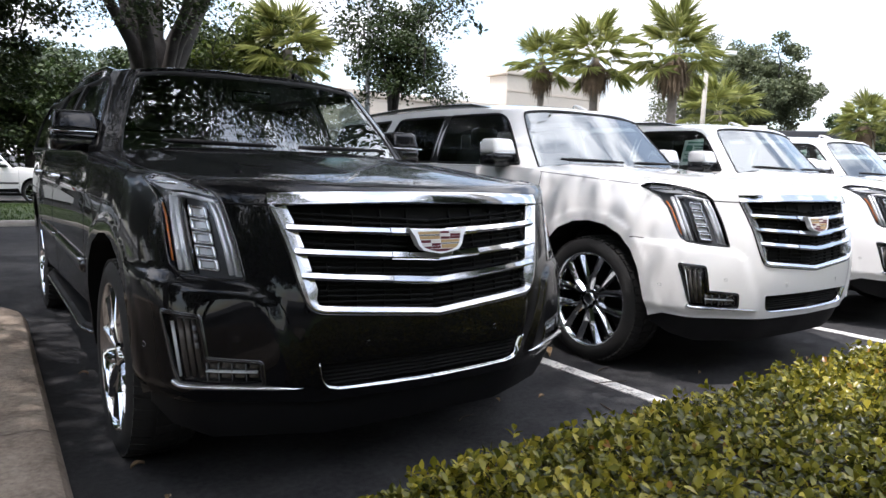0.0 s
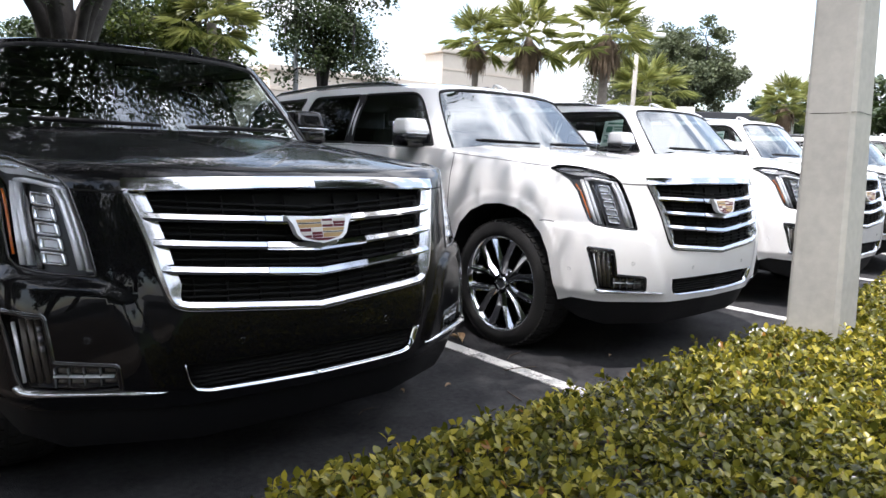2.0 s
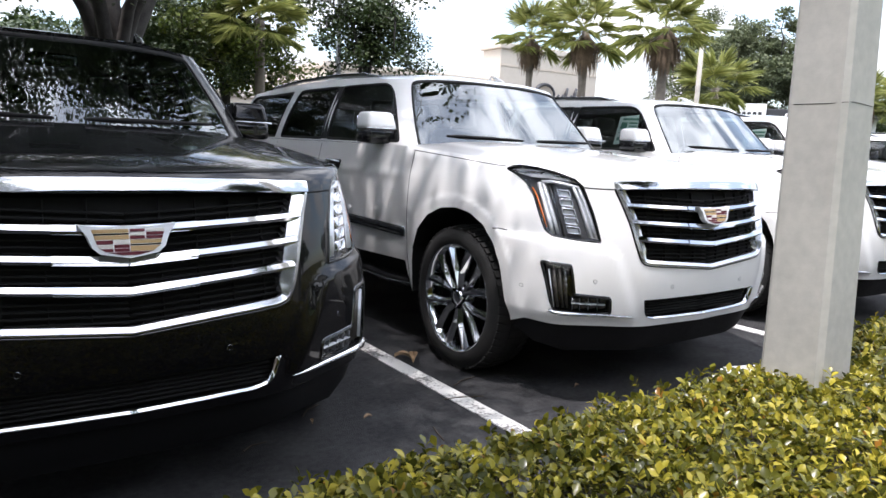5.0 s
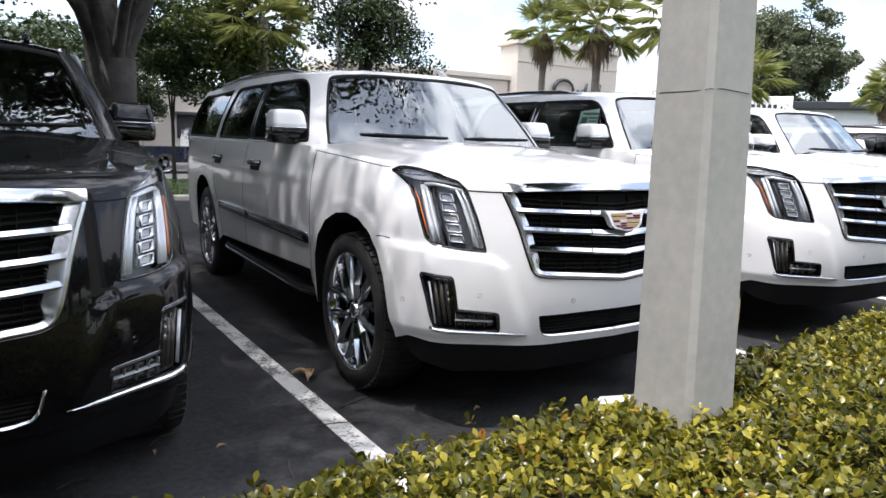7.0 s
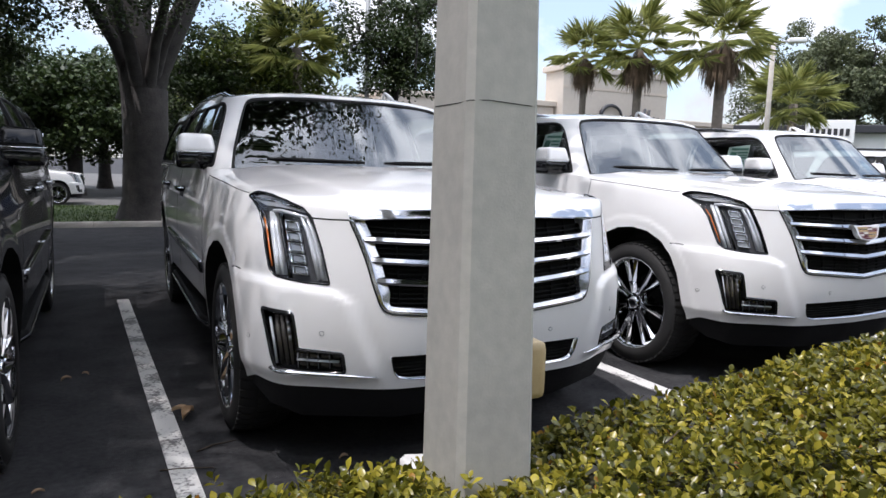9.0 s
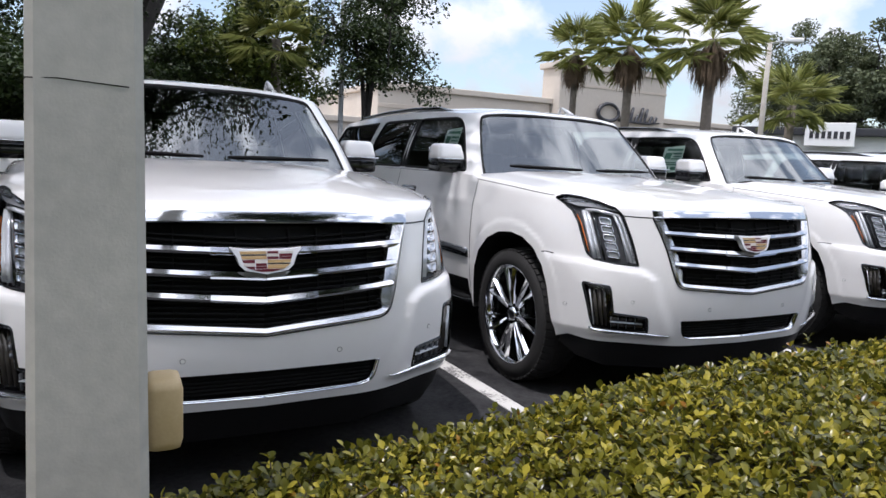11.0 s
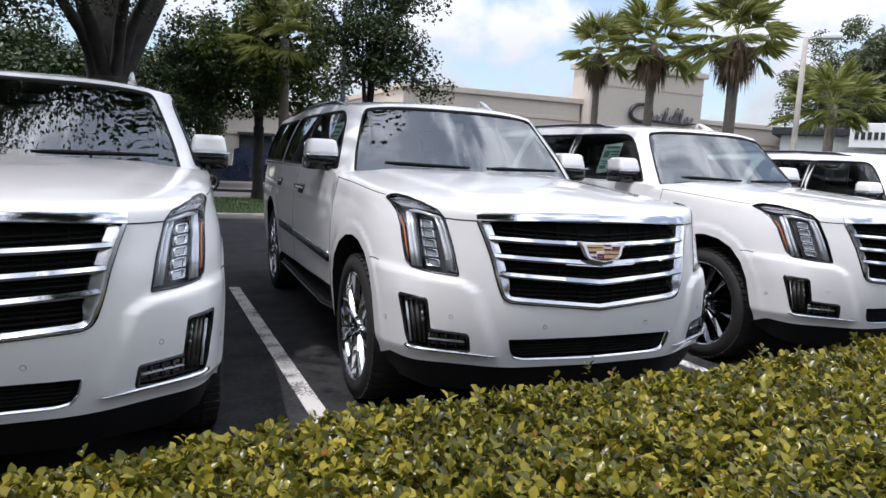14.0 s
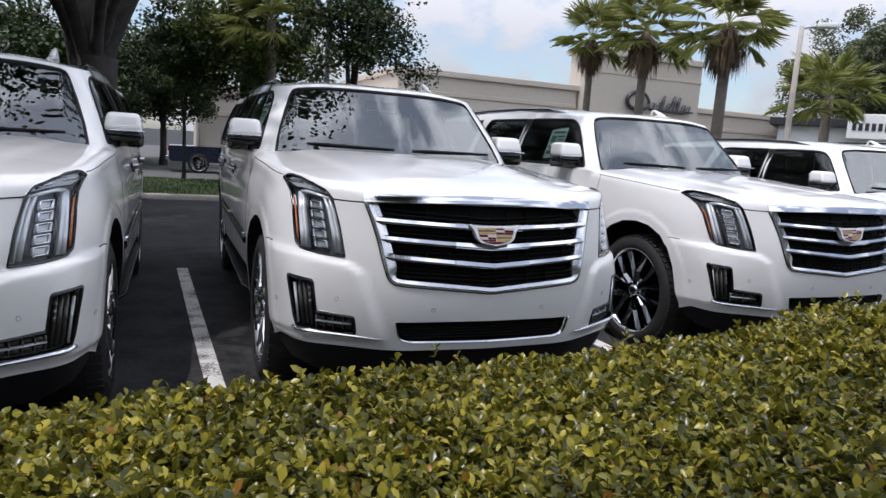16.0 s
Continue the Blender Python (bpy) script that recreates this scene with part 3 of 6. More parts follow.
def screen_pane():
    """The windscreen: a ruled, gently bowed pane between cowl and roof."""
    n, m = 30, 14
    low = np.array([(s, 1.262 + .006 * (s / .82) ** 4) for s in np.linspace(0, .826, n)])
    high = np.array([(s, cab_top(s) - .026) for s in np.linspace(0, .74, n - 4)] + [(.757, 1.706), (.775, 1.702), (.79, 1.699), (.802, 1.693)])
    a, b = on_skin(CABIN_SKIN, low, -.004), on_skin(CABIN_SKIN, high, -.004)
    a, b = (np.column_stack([p[:, 0], np.polyval(np.polyfit(p[:, 0] ** 2, p[:, 1], 2), p[:, 0] ** 2), p[:, 2]]) for p in (a, b))
    def at(i, t):
        p = a[i] + (b[i] - a[i]) * t
        return p + np.array([0, -.5, .6]) * .014 * t * (1 - t)
    v = np.array([at(i, t) for t in np.linspace(0, 1, m) for i in range(n)])
    g = v.reshape(m, n, 3)
    du, dv = np.gradient(g, axis=1), np.gradient(g, axis=0)
    nn = np.cross(dv, du).reshape(-1, 3)
    nn[::n, 0] = 0
    nn /= np.linalg.norm(nn, axis=1, keepdims=True)
    if nn[5, 2] < 0:
        nn = -nn
    f = [(j * n + i, j * n + i + 1, (j + 1) * n + i + 1, (j + 1) * n + i) for j in range(m - 1) for i in range(n - 1)]
    q = np.cross(v[f[40][1]] - v[f[40][0]], v[f[40][2]] - v[f[40][0]])
    if q @ nn[f[40][0]] < 0:
        f = [k[::-1] for k in f]
    return mirrored(v, f, nn)


def make_cabin(car, paint):
    s_end = CAB_S[-1]
    ss = np.concatenate([np.arange(0, 1.4, .03), np.arange(1.4, s_end, .06), [s_end]])
    tops = [(s, cab_top(s)) for s in ss]
    bottom = [(s, 1.235) for s in ss]
    screen = np.array([(0, 1.262), (.3, 1.262), (.6, 1.262), (.82, 1.268), (.83, 1.40), (.826, 1.55), (.815, 1.66), (.795, 1.695), (.72, 1.708)] + [(s, cab_top(s) - .028) for s in (.6, .45, .3, .15, 0)])
    front_w = [(.975, 1.285)] + [cz(*p) for p in ((2.90, 1.285), (2.90, 1.70), (2.60, 1.70))] + [(1.06, 1.693), (1.0, 1.675), (.972, 1.63), (.965, 1.54), (.967, 1.42)]
    rear_w = [cz(*p) for p in ((2.985, 1.285), (3.90, 1.285), (3.86, 1.45), (3.78, 1.69), (3.70, 1.70), (2.985, 1.70))]
    quarter = [cz(*p) for p in ((4.06, 1.285), (5.12, 1.29), (5.10, 1.5), (5.0, 1.66), (4.92, 1.68), (3.96, 1.695), (4.0, 1.5))]
    tail = np.array([(s_end, 1.30), (4.78, 1.30), (4.80, 1.64), (s_end, 1.66)])
    wins = [dense(rounded(w, .03), .03) for w in (front_w, rear_w, quarter)]
    sc = dense(rounded(screen, .02, False), .03, False)
    tl = dense(rounded(tail, .03, False), .03, False)
    outer = np.concatenate([np.array(bottom), [(s_end, 1.28)], tl, [(s_end, 1.69)], np.array(tops[::-1]), sc[::-1], [(0, 1.25)]])
    xs = np.concatenate([np.arange(.02, 1.3, .03), np.arange(1.33, s_end, .055)])
    part("cabin_frame", patch(CABIN_SKIN, outer, 0.0, 0, .03, wins, None, xs, np.arange(1.25, 1.83, .03)), paint, car)
    edge3 = np.array([CABIN_SKIN.plain(np.array([s]), np.array([z]))[0] for s, z in tops])
    plan = np.concatenate([edge3[:, :2], [(0, y) for y in np.linspace(edge3[-1][1], edge3[0][1], 70)[1:-1]]])
    plan[0, 0] = plan[len(edge3) - 1, 0] = 0
    v, f = fill(plan, (), None, None, .06)
    z = roof(v[:, 0], v[:, 1])
    f = [q if np.cross(v[q[1]] - v[q[0]], v[q[2]] - v[q[0]]) > 0 else q[::-1] for q in f]
    part("roof", mirrored(np.column_stack([v, z]), f, height_normals(roof, v[:, 0], v[:, 1])), paint, car)
    part("inner_trim", patch(CABIN_SKIN, outer, -.014, 0, .03, wins, None, xs, np.arange(1.25, 1.83, .03)), CABIN, car)
    part("headliner", mirrored(np.column_stack([v, z - .022]), f, height_normals(roof, v[:, 0], v[:, 1])), CABIN, car)
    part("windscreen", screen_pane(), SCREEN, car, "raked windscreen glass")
    part("screen_seal", ribbon(CABIN_SKIN, sc, [(-.008, .001), (-.004, .003), (.010, .0025), (.012, -.004)], 0), SEAL, car)
    part("rear_window", patch(CABIN_SKIN, tl, -.004, 0, .08), TINT, car)
    for side in (1, -1):
        for w, mat, nm in zip(wins, (SIDEGLASS, TINT, TINT), ("door_window", "door_window", "quarter_window")):
            pane = part(nm, patch(CABIN_SKIN, w, -.006, side, .06), mat, car)
            part("window_seal", ribbon(CABIN_SKIN, w, [(-.006, .001), (.0, .006), (.012, .004), (.014, -.008)], side, True), SEAL, pane)
        part("pillar_trim", patch(CABIN_SKIN, np.array([cz(2.90, 1.285), cz(2.985, 1.285), cz(2.985, 1.70), cz(2.90, 1.70)]), .003, side, .04), SEAL, car)
        sail = part("mirror_sail", patch(CABIN_SKIN, np.array([(.972, 1.288), (1.20, 1.288), (1.16, 1.32), (1.05, 1.38), (.966, 1.44)]), .003, side, .03), GLOSSBLACK, car, "black triangle at the mirror's root")
        line = np.array([cz(y, 1.262) for y in np.arange(1.95, 5.2, .06)])
        part("belt_moulding", ribbon(CABIN_SKIN, line, [(-.007, 0), (-.005, .007), (.005, .007), (.007, 0)], side), CHROME, car)
        rail = [(side * -x, y, z) for x, y, z in ((.69, 2.45, 1.745), (.70, 2.75, 1.790), (.705, 3.3, 1.806), (.705, 4.0, 1.802), (.70, 4.7, 1.776), (.69, 4.95, 1.735))]
        part("roof_rail", tube(rail, [.014, .018, .018, .018, .018, .014], 8), GLOSSBLACK, car, "black roof rail")
    fx = .52
    fz = float(roof(np.array([fx]), np.array([2.6]))[0])
    fin = [(fx, 2.50, fz), (fx, 2.57, fz + .025), (fx, 2.65, fz + .062), (fx, 2.70, fz + .085), (fx, 2.73, fz + .085), (fx, 2.745, fz + .01)]
    part("aerial_fin", tube(fin, [.012, .022, .018, .010, .009, .02], 8), paint, car, "small shark-fin aerial")
    part("aerial_base", tube([(fx, 2.46, fz - .008), (fx, 2.62, fz + .006), (fx, 2.78, fz)], [.02, .036, .02], 10), paint, car)
    # inside
    part("dashboard", block(-.78, .78, 1.72, 2.25, .85, 1.245, .05), CABIN, car)
    part("cabin_floor", block(-.86, .86, 1.6, 5.45, .80, .98, .02), CABIN, car)
    part("steering_wheel", steering(), CABIN, car)
    for x in (-.38, .38):
        seat = part("seat", block(x - .26, x + .26, 2.85, 3.05, .95, 1.42, .06), CABIN, car)
        part("headrest", block(x - .13, x + .13, 2.90, 3.02, 1.44, 1.62, .05), CABIN, seat)
    part("rear_seat", block(-.68, .68, 3.95, 4.15, .95, 1.45, .06), CABIN, car)
    part("rear_mirror", block(-.12, .12, 2.10, 2.13, 1.60, 1.67, .015), GLOSSBLACK, car)
    for x0, x1 in ((-.62, -.05), (.08, .70)):
        pts = [(x0 + (x1 - x0) * t, 0, 0) for t in np.linspace(0, 1, 9)]
        arm = []
        for x, _, _ in pts:
            p = CABIN_SKIN.plain(np.array([abs(x) + .01]), np.array([1.312 + .012 * abs(x)]))[0]
            arm.append((x, p[1] - .03, p[2] + .018))
        part("wiper", tube(arm, [.008, .013, .014, .013, .013, .012, .011, .010, .008], 6), PLASTIC, car)
    c = [CABIN_SKIN.plain(np.array([abs(x)]), np.array([1.26]))[0] for x in np.linspace(-.8, .8, 33)]
    cv = [((-1 if x < 0 else 1) * abs(p[0]), p[1] - .005, 1.275) for x, p in zip(np.linspace(-.8, .8, 33), c)]
    cv += [(v[0], v[1] - .14, 1.262) for v in cv]
    part("cowl_panel", (cv, [(i, i + 1, i + 34, i + 33) for i in range(32)]), PLASTIC, car)


def steering():
    bm = bmesh.new()
    v, f = lathe([(.0 + .018 * math.sin(t), .18 + .018 * math.cos(t)) for t in np.linspace(0, 2 * math.pi, 9)], 24)
    m = Matrix.Translation((.38, 2.42, 1.18)) @ Matrix.Rotation(radians(90), 4, "Z") @ Matrix.Rotation(radians(20), 4, "Y")
    vs = [bm.verts.new(m @ Vector(p)) for p in v]
    for q in f:
        bm.faces.new([vs[i] for i in q])
    return bm


def cap_bar(skin, line, w, h, side, depth=.03):
    return ribbon(skin, line, [(-w / 2, -depth), (-w / 2, h * .35), (-w * .22, h), (w * .30, h * .35), (w / 2, -h * .5), (w / 2, -depth)], side)


def make_front(car, paint):
    g = dense(rounded(GRILLE, .012, False), .022, False)
    back = part("grille_panel", patch(BODY, np.array(GRILLE), -.055, 0, .05), DARK, car, "black grille mesh")
    gl = g[len([p for p in g if p[1] > 1.0995 and p[0] < .6]):]
    thin = np.interp(gl[:, 1], [.70, .745, .80, 1.1], [.40, .42, 1.0, 1.0])
    surround = part("grille_surround", ribbon(BODY, gl, [(.008, .0), (.006, .010), (-.006, .013), (-.010, .008), (-.046, -.010), (-.050, -.052)], 0, False, None, thin), SATIN, car, "bright chrome grille frame", smooth="edges")
    part("surround_seal", ribbon(BODY, g[len([p for p in g if p[1] > 1.0995 and p[0] < .6]):], [(.013, .001), (.012, .004), (.007, .004), (.006, .001)], 0), GLOSSBLACK, surround)
    top = [(s, 1.131 - .012 * (s / .6) ** 2) for s in np.linspace(0, .612, 30)]
    part("header_bar", ribbon(BODY, top, [(-.022, -.012), (-.022, .006), (-.018, .013), (.012, .009), (.020, .006), (.023, -.004)], 0), CHROME, car, "broad chrome header bar", smooth="edges")
    for zl, zm, sl in ((1.026, 1.004, .560), (.946, .916, .540), (.866, .828, .522)):
        wing = [(s, zm + (zl - zm) * (s / sl)) for s in np.linspace(.19, sl, 16)]
        for side in (1, -1):
            part("grille_bar", cap_bar(BODY, wing, .030, .012, side, .045), CHROME, surround, smooth="edges")
        mid = [(s, zm + (zl - zm) * (s / sl)) for s in np.linspace(0, .195, 9)]
        part("grille_bar", ribbon(BODY, mid, [(-.017, -.045), (-.017, .006), (-.008, .016), (.010, .008), (.017, -.004), (.017, -.045)], 0), CHROME, surround, smooth="edges")
    for z in np.arange(.735, 1.10, .0205):
        s1 = float(np.interp(z, [.70, .74, .775, .84, .94, 1.03, 1.10], [.05, .44, .48, .50, .525, .55, .575]))
        line = [(s, z - .03 * (1 - s / .55)) for s in np.linspace(0, s1, 12)]
        part("slat", ribbon(BODY, line, [(-.0035, -.05), (-.0035, -.036), (.0035, -.036), (.0035, -.05)], 0), DARK, back)
    for s0 in (.10, .21, .32, .43):
        line = [(s0, z) for z in np.linspace(.735, 1.098, 8)]
        for side in (1, -1):
            part("upright", ribbon(BODY, line, [(-.002, -.05), (-.002, -.036), (.002, -.036), (.002, -.05)], side), DARK, back)
    # crest: plain enamel fields in a chrome shield
    def plate(poly, y0, y1, zc=.978, yc=.034):
        n = len(poly)
        v = [(x * 1.12, yc + y0 + z * .2, zc + z * .80) for x, z in poly] + [(x * 1.10, yc + y1 + z * .2, zc + z * .80 * .97) for x, z in poly]
        return v, [tuple(range(n, 2 * n))[::-1]] + [(i, (i + 1) % n, n + (i + 1) % n, n + i) for i in range(n)]
    shield = [(-.118, .056), (-.06, .047), (0, .049), (.06, .047), (.118, .056), (.100, .02), (.088, -.025), (.07, -.048), (.0, -.066), (-.07, -.048), (-.088, -.025), (-.100, .02)]
    crest = part("crest", plate(shield, .026, -.004), BADGE, car, "chrome shield crest with enamel fields", smooth=False)
    def field(c, x0, x1, z0, z1):
        """One enamel field, cut to the shield's narrowing sides."""
        w0, w1 = (float(np.interp(z, [-.056, -.044, -.026, .02, .045], [.012, .052, .074, .084, .090])) for z in (z0, z1))
        poly = [(max(x0, -w0), z0), (max(x0, -w1), z1), (min(x1, w1), z1), (min(x1, w0), z0)]
        part("enamel", plate(poly[::-1], .0, -.0058), {"g": GOLD, "w": ENAMEL, "m": MAROON, "d": GLOSSBLACK}[c], crest, smooth=False)
    for c, z0, z1 in (("g", .027, .040), ("d", .021, .025), ("g", .004, .019)):
        field(c, -.1, -.0015, z0, z1)
    for k, (z0, z1) in enumerate(((.030, .040), (.017, .028), (.004, .015))):
        field("mwm"[k], .0015, .038, z0, z1)
        field("wmm"[k], .041, .1, z0, z1)
    for k, (z0, z1) in enumerate(((-.013, .001), (-.027, -.015), (-.040, -.029))):
        field("mwm"[k], -.1, -.040, z0, z1)
        field("wmm"[k], -.037, -.0015, z0, z1)
    for c, z0, z1 in (("g", -.013, .001), ("d", -.019, -.015), ("g", -.040, -.021)):
        field(c, .0015, .1, z0, z1)
    field("m", -.1, .1, -.054, -.042)
    # lower opening
    lo = part("lower_grille", patch(BODY, np.array(LOWER), -.04, 0, .05), DARK, car)
    for z in np.arange(.462, .555, .016):
        part("slat", ribbon(BODY, [(s, z) for s in np.linspace(0, .445, 10)], [(-.003, -.036), (-.003, -.027), (.003, -.027), (.003, -.036)], 0), DARK, lo)
    lt = dense(rounded(LOWER[2:], .012, False), .02, False)
    part("lower_trim", ribbon(BODY, lt, [(.001, .0), (.0008, .003), (-.0018, .003), (-.0055, -.022)], 0), CHROME, car, "thin chrome trim")
    head = dense(rounded(HEAD, .006), .02)
    fog = dense(rounded(FOG, .010), .02)
    for side in (1, -1):
        lamp = part("headlight", patch(BODY, head, -.034, side, .04), LAMPBOWL, car, "tall swept-back headlamp with stacked projectors")
        part("lamp_wall", ribbon(BODY, head, [(0, .001), (-.004, -.034)], side, True), DARKCHROME, lamp)
        part("lamp_seal", ribbon(BODY, head, [(.003, .001), (.002, .003), (-.004, .003), (-.005, -.004)], side, True), GLOSSBLACK, lamp)
        part("lamp_cover", patch(BODY, head, .0015, side, .04), CLEAR, lamp)
        # stacked projectors, each a bright frame round a lens
        for z in (.892, .936, .980, 1.024, 1.068):
            s0 = .800 + (z - .885) * .15
            loop = rounded([(s0 - .004, z - .016), (s0 + .062, z - .012), (s0 + .066, z + .020), (s0, z + .016)], .005)
            part("projector", ribbon(BODY, loop, [(-.0045, -.034), (-.003, -.006), (.003, -.006), (.0045, -.034)], side, True), CHROME, lamp)
            part("projector_lens", patch(BODY, dense([(s0 + .004, z - .010), (s0 + .056, z - .007), (s0 + .059, z + .014), (s0 + .006, z + .011)], .012), -.020, side, .02), LENS, lamp)
        part("upper_bowl", patch(BODY, dense([(.775, 1.122), (.85, 1.134), (.93, 1.140), (1.05, 1.142), (1.13, 1.156), (1.18, 1.168), (1.12, 1.184), (1.0, 1.178), (.875, 1.160), (.80, 1.140)], .02), -.012, side, .03), LAMPSILVER, lamp)
        part("inner_band", patch(BODY, dense([(.712, .856), (.742, .858), (.800, 1.108), (.764, 1.104), (.734, .985)], .02), -.030, side, .03), LAMPSILVER, lamp)
        for z in np.arange(.880, 1.09, .019):
            s0 = .722 + (z - .862) * .21
            part("band_rib", ribbon(BODY, [(s0 - .008, z), (s0 + .012, z + .003)], [(-.002, -.032), (-.0015, -.025), (.0015, -.025), (.002, -.032)], side), CHROME, lamp)
        part("lamp_rib", ribbon(BODY, [(.884, .862), (.900, .95), (.922, 1.05), (.938, 1.115)], [(-.006, -.034), (-.005, -.010), (.005, -.010), (.006, -.034)], side), GLOSSBLACK, lamp)
        for s0, w in ((.728, .0055), (.750, .008)):
            line = [(s0, .862), (s0 + .014, .95), (s0 + .034, 1.05), (s0 + .052, 1.105)]
            part("light_guide", ribbon(BODY, line, [(-w, -.034), (-w * .8, -.006), (w * .5, -.003), (w, -.034)], side), LENS, lamp)
        for s0, w in ((.918, .010), (.948, .013)):
            line = [(s0, .872), (s0 + .016, .95), (s0 + .040, 1.05), (s0 + .058, 1.118)]
            part("reflector", ribbon(BODY, line, [(-w, -.034), (-w, -.012), (w * .2, -.002), (w, -.020), (w, -.034)], side), LENS, lamp)
        part("side_marker", ribbon(BODY, [(.978, .90), (.989, .95), (1.020, 1.05), (1.046, 1.090)], [(-.004, -.014), (-.0035, -.002), (.003, -.001), (.004, -.006)], side), AMBER, lamp)
        part("lamp_brow", ribbon(BODY, [(.775, 1.103), (.85, 1.118), (.92, 1.126), (.985, 1.122)], [(-.007, -.034), (-.006, -.003), (.006, -.006), (.007, -.034)], side), LENS, lamp)
        part("wing_reflector", ribbon(BODY, [(.80, 1.134), (.88, 1.152), (1.0, 1.165), (1.12, 1.166), (1.18, 1.168)], [(-.007, -.034), (-.006, -.010), (.006, -.008), (.007, -.034)], side, taper=[1, 1, 1.1, 1.0, .4]), SATIN, lamp)
        fl = part("fog_lamp", patch(BODY, fog, -.03, side, .04, (), bulge), GLOSSBLACK, car, "gloss black corner lamp housing")
        part("fog_wall", ribbon(BODY, fog, [(0, .001), (-.003, -.03)], side, True, bulge), GLOSSBLACK, fl)
        part("fog_seal", ribbon(BODY, fog, [(.003, .001), (.002, .003), (-.005, .003), (-.007, -.004)], side, True, bulge), GLOSSBLACK, fl)
        part("fog_edge", ribbon(BODY, fog, [(-.006, -.006), (-.006, .002), (-.011, .002), (-.012, -.006)], side, True, bulge), DARKCHROME, fl)
        for s0, w in ((.890, .013), (.922, .015), (.956, .014)):
            part("fin", ribbon(BODY, [(s0 - .012, .512), (s0 + .018, .710)], [(-w, -.029), (-w * .4, -.020), (w * .6, -.014), (w, -.029)], side, False, bulge), FOGBRONZE, fl)
        part("fog_strip", ribbon(BODY, [(.966, .515), (.996, .700)], [(-.0022, -.02), (-.0016, -.008), (.0016, -.008), (.0022, -.02)], side, False, bulge), LENS, fl)
        for z0 in (.622, .652, .682):
            s1 = .874 + (z0 - .515) * .15
            part("fog_led", ribbon(BODY, [(s1 - .002, z0 - .009), (s1 + .001, z0 + .009)], [(-.006, -.026), (-.004, -.014), (.004, -.014), (.006, -.026)], side, False, bulge), FOGLENS, fl)
        part("fog_rail", ribbon(BODY, [(.665, .531), (.75, .533), (.850, .536)], [(-.0022, -.028), (-.0016, -.010), (.0016, -.010), (.0022, -.028)], side, False, bulge), LENS, fl)
        for s0 in (.700, .748, .796, .842):
            part("fog_rail", ribbon(BODY, [(s0, .502), (s0 + .006, .562)], [(-.0018, -.028), (-.0013, -.012), (.0013, -.012), (.0018, -.028)], side, False, bulge), FOGLENS, fl)
        for s0 in (.676, .724, .772, .820):
            for z0 in (.514, .549):
                part("fog_cell", ribbon(BODY, [(s0 - .016, z0), (s0 + .016, z0 + .001)], [(-.010, -.029), (-.007, -.024), (.003, -.019), (.010, -.029)], side, False, bulge), FOGBRONZE, fl)
        part("fog_cover", patch(BODY, fog, -.002, side, .04, (), bulge), CLEAR, fl)
        spear = np.linspace(.992, .515, 26)
        line = [(s, np.interp(s, [.515, .65, .96, .992], [.474, .481, .489, .500])) for s in spear]
        part("chrome_spear", ribbon(BODY, line, [(-.010, .0), (-.007, .012), (.003, .016), (.010, .0)], side, False, bulge, np.interp(spear, [.515, .60, .9, .992], [.12, .7, 1.1, .8])), CHROME, car, "thin chrome spear")
        for s0, z0 in ((.735, .652), (1.13, .600), (.29, .615)):
            part("parking_sensor", patch(BODY, [(s0 + .0085 * math.cos(t), z0 + .0085 * math.sin(t)) for t in np.linspace(0, 6.283, 17)[:-1]], .0015, side, .03, (), bulge), paint, car)
            part("sensor_ring", ribbon(BODY, [(s0 + .0092 * math.cos(t), z0 + .0092 * math.sin(t)) for t in np.linspace(0, 6.283, 17)[:-1]], [(-.0009, .0004), (-.0006, .0017), (.0006, .0017), (.0009, .0004)], side, True, bulge), DARKCHROME, car)


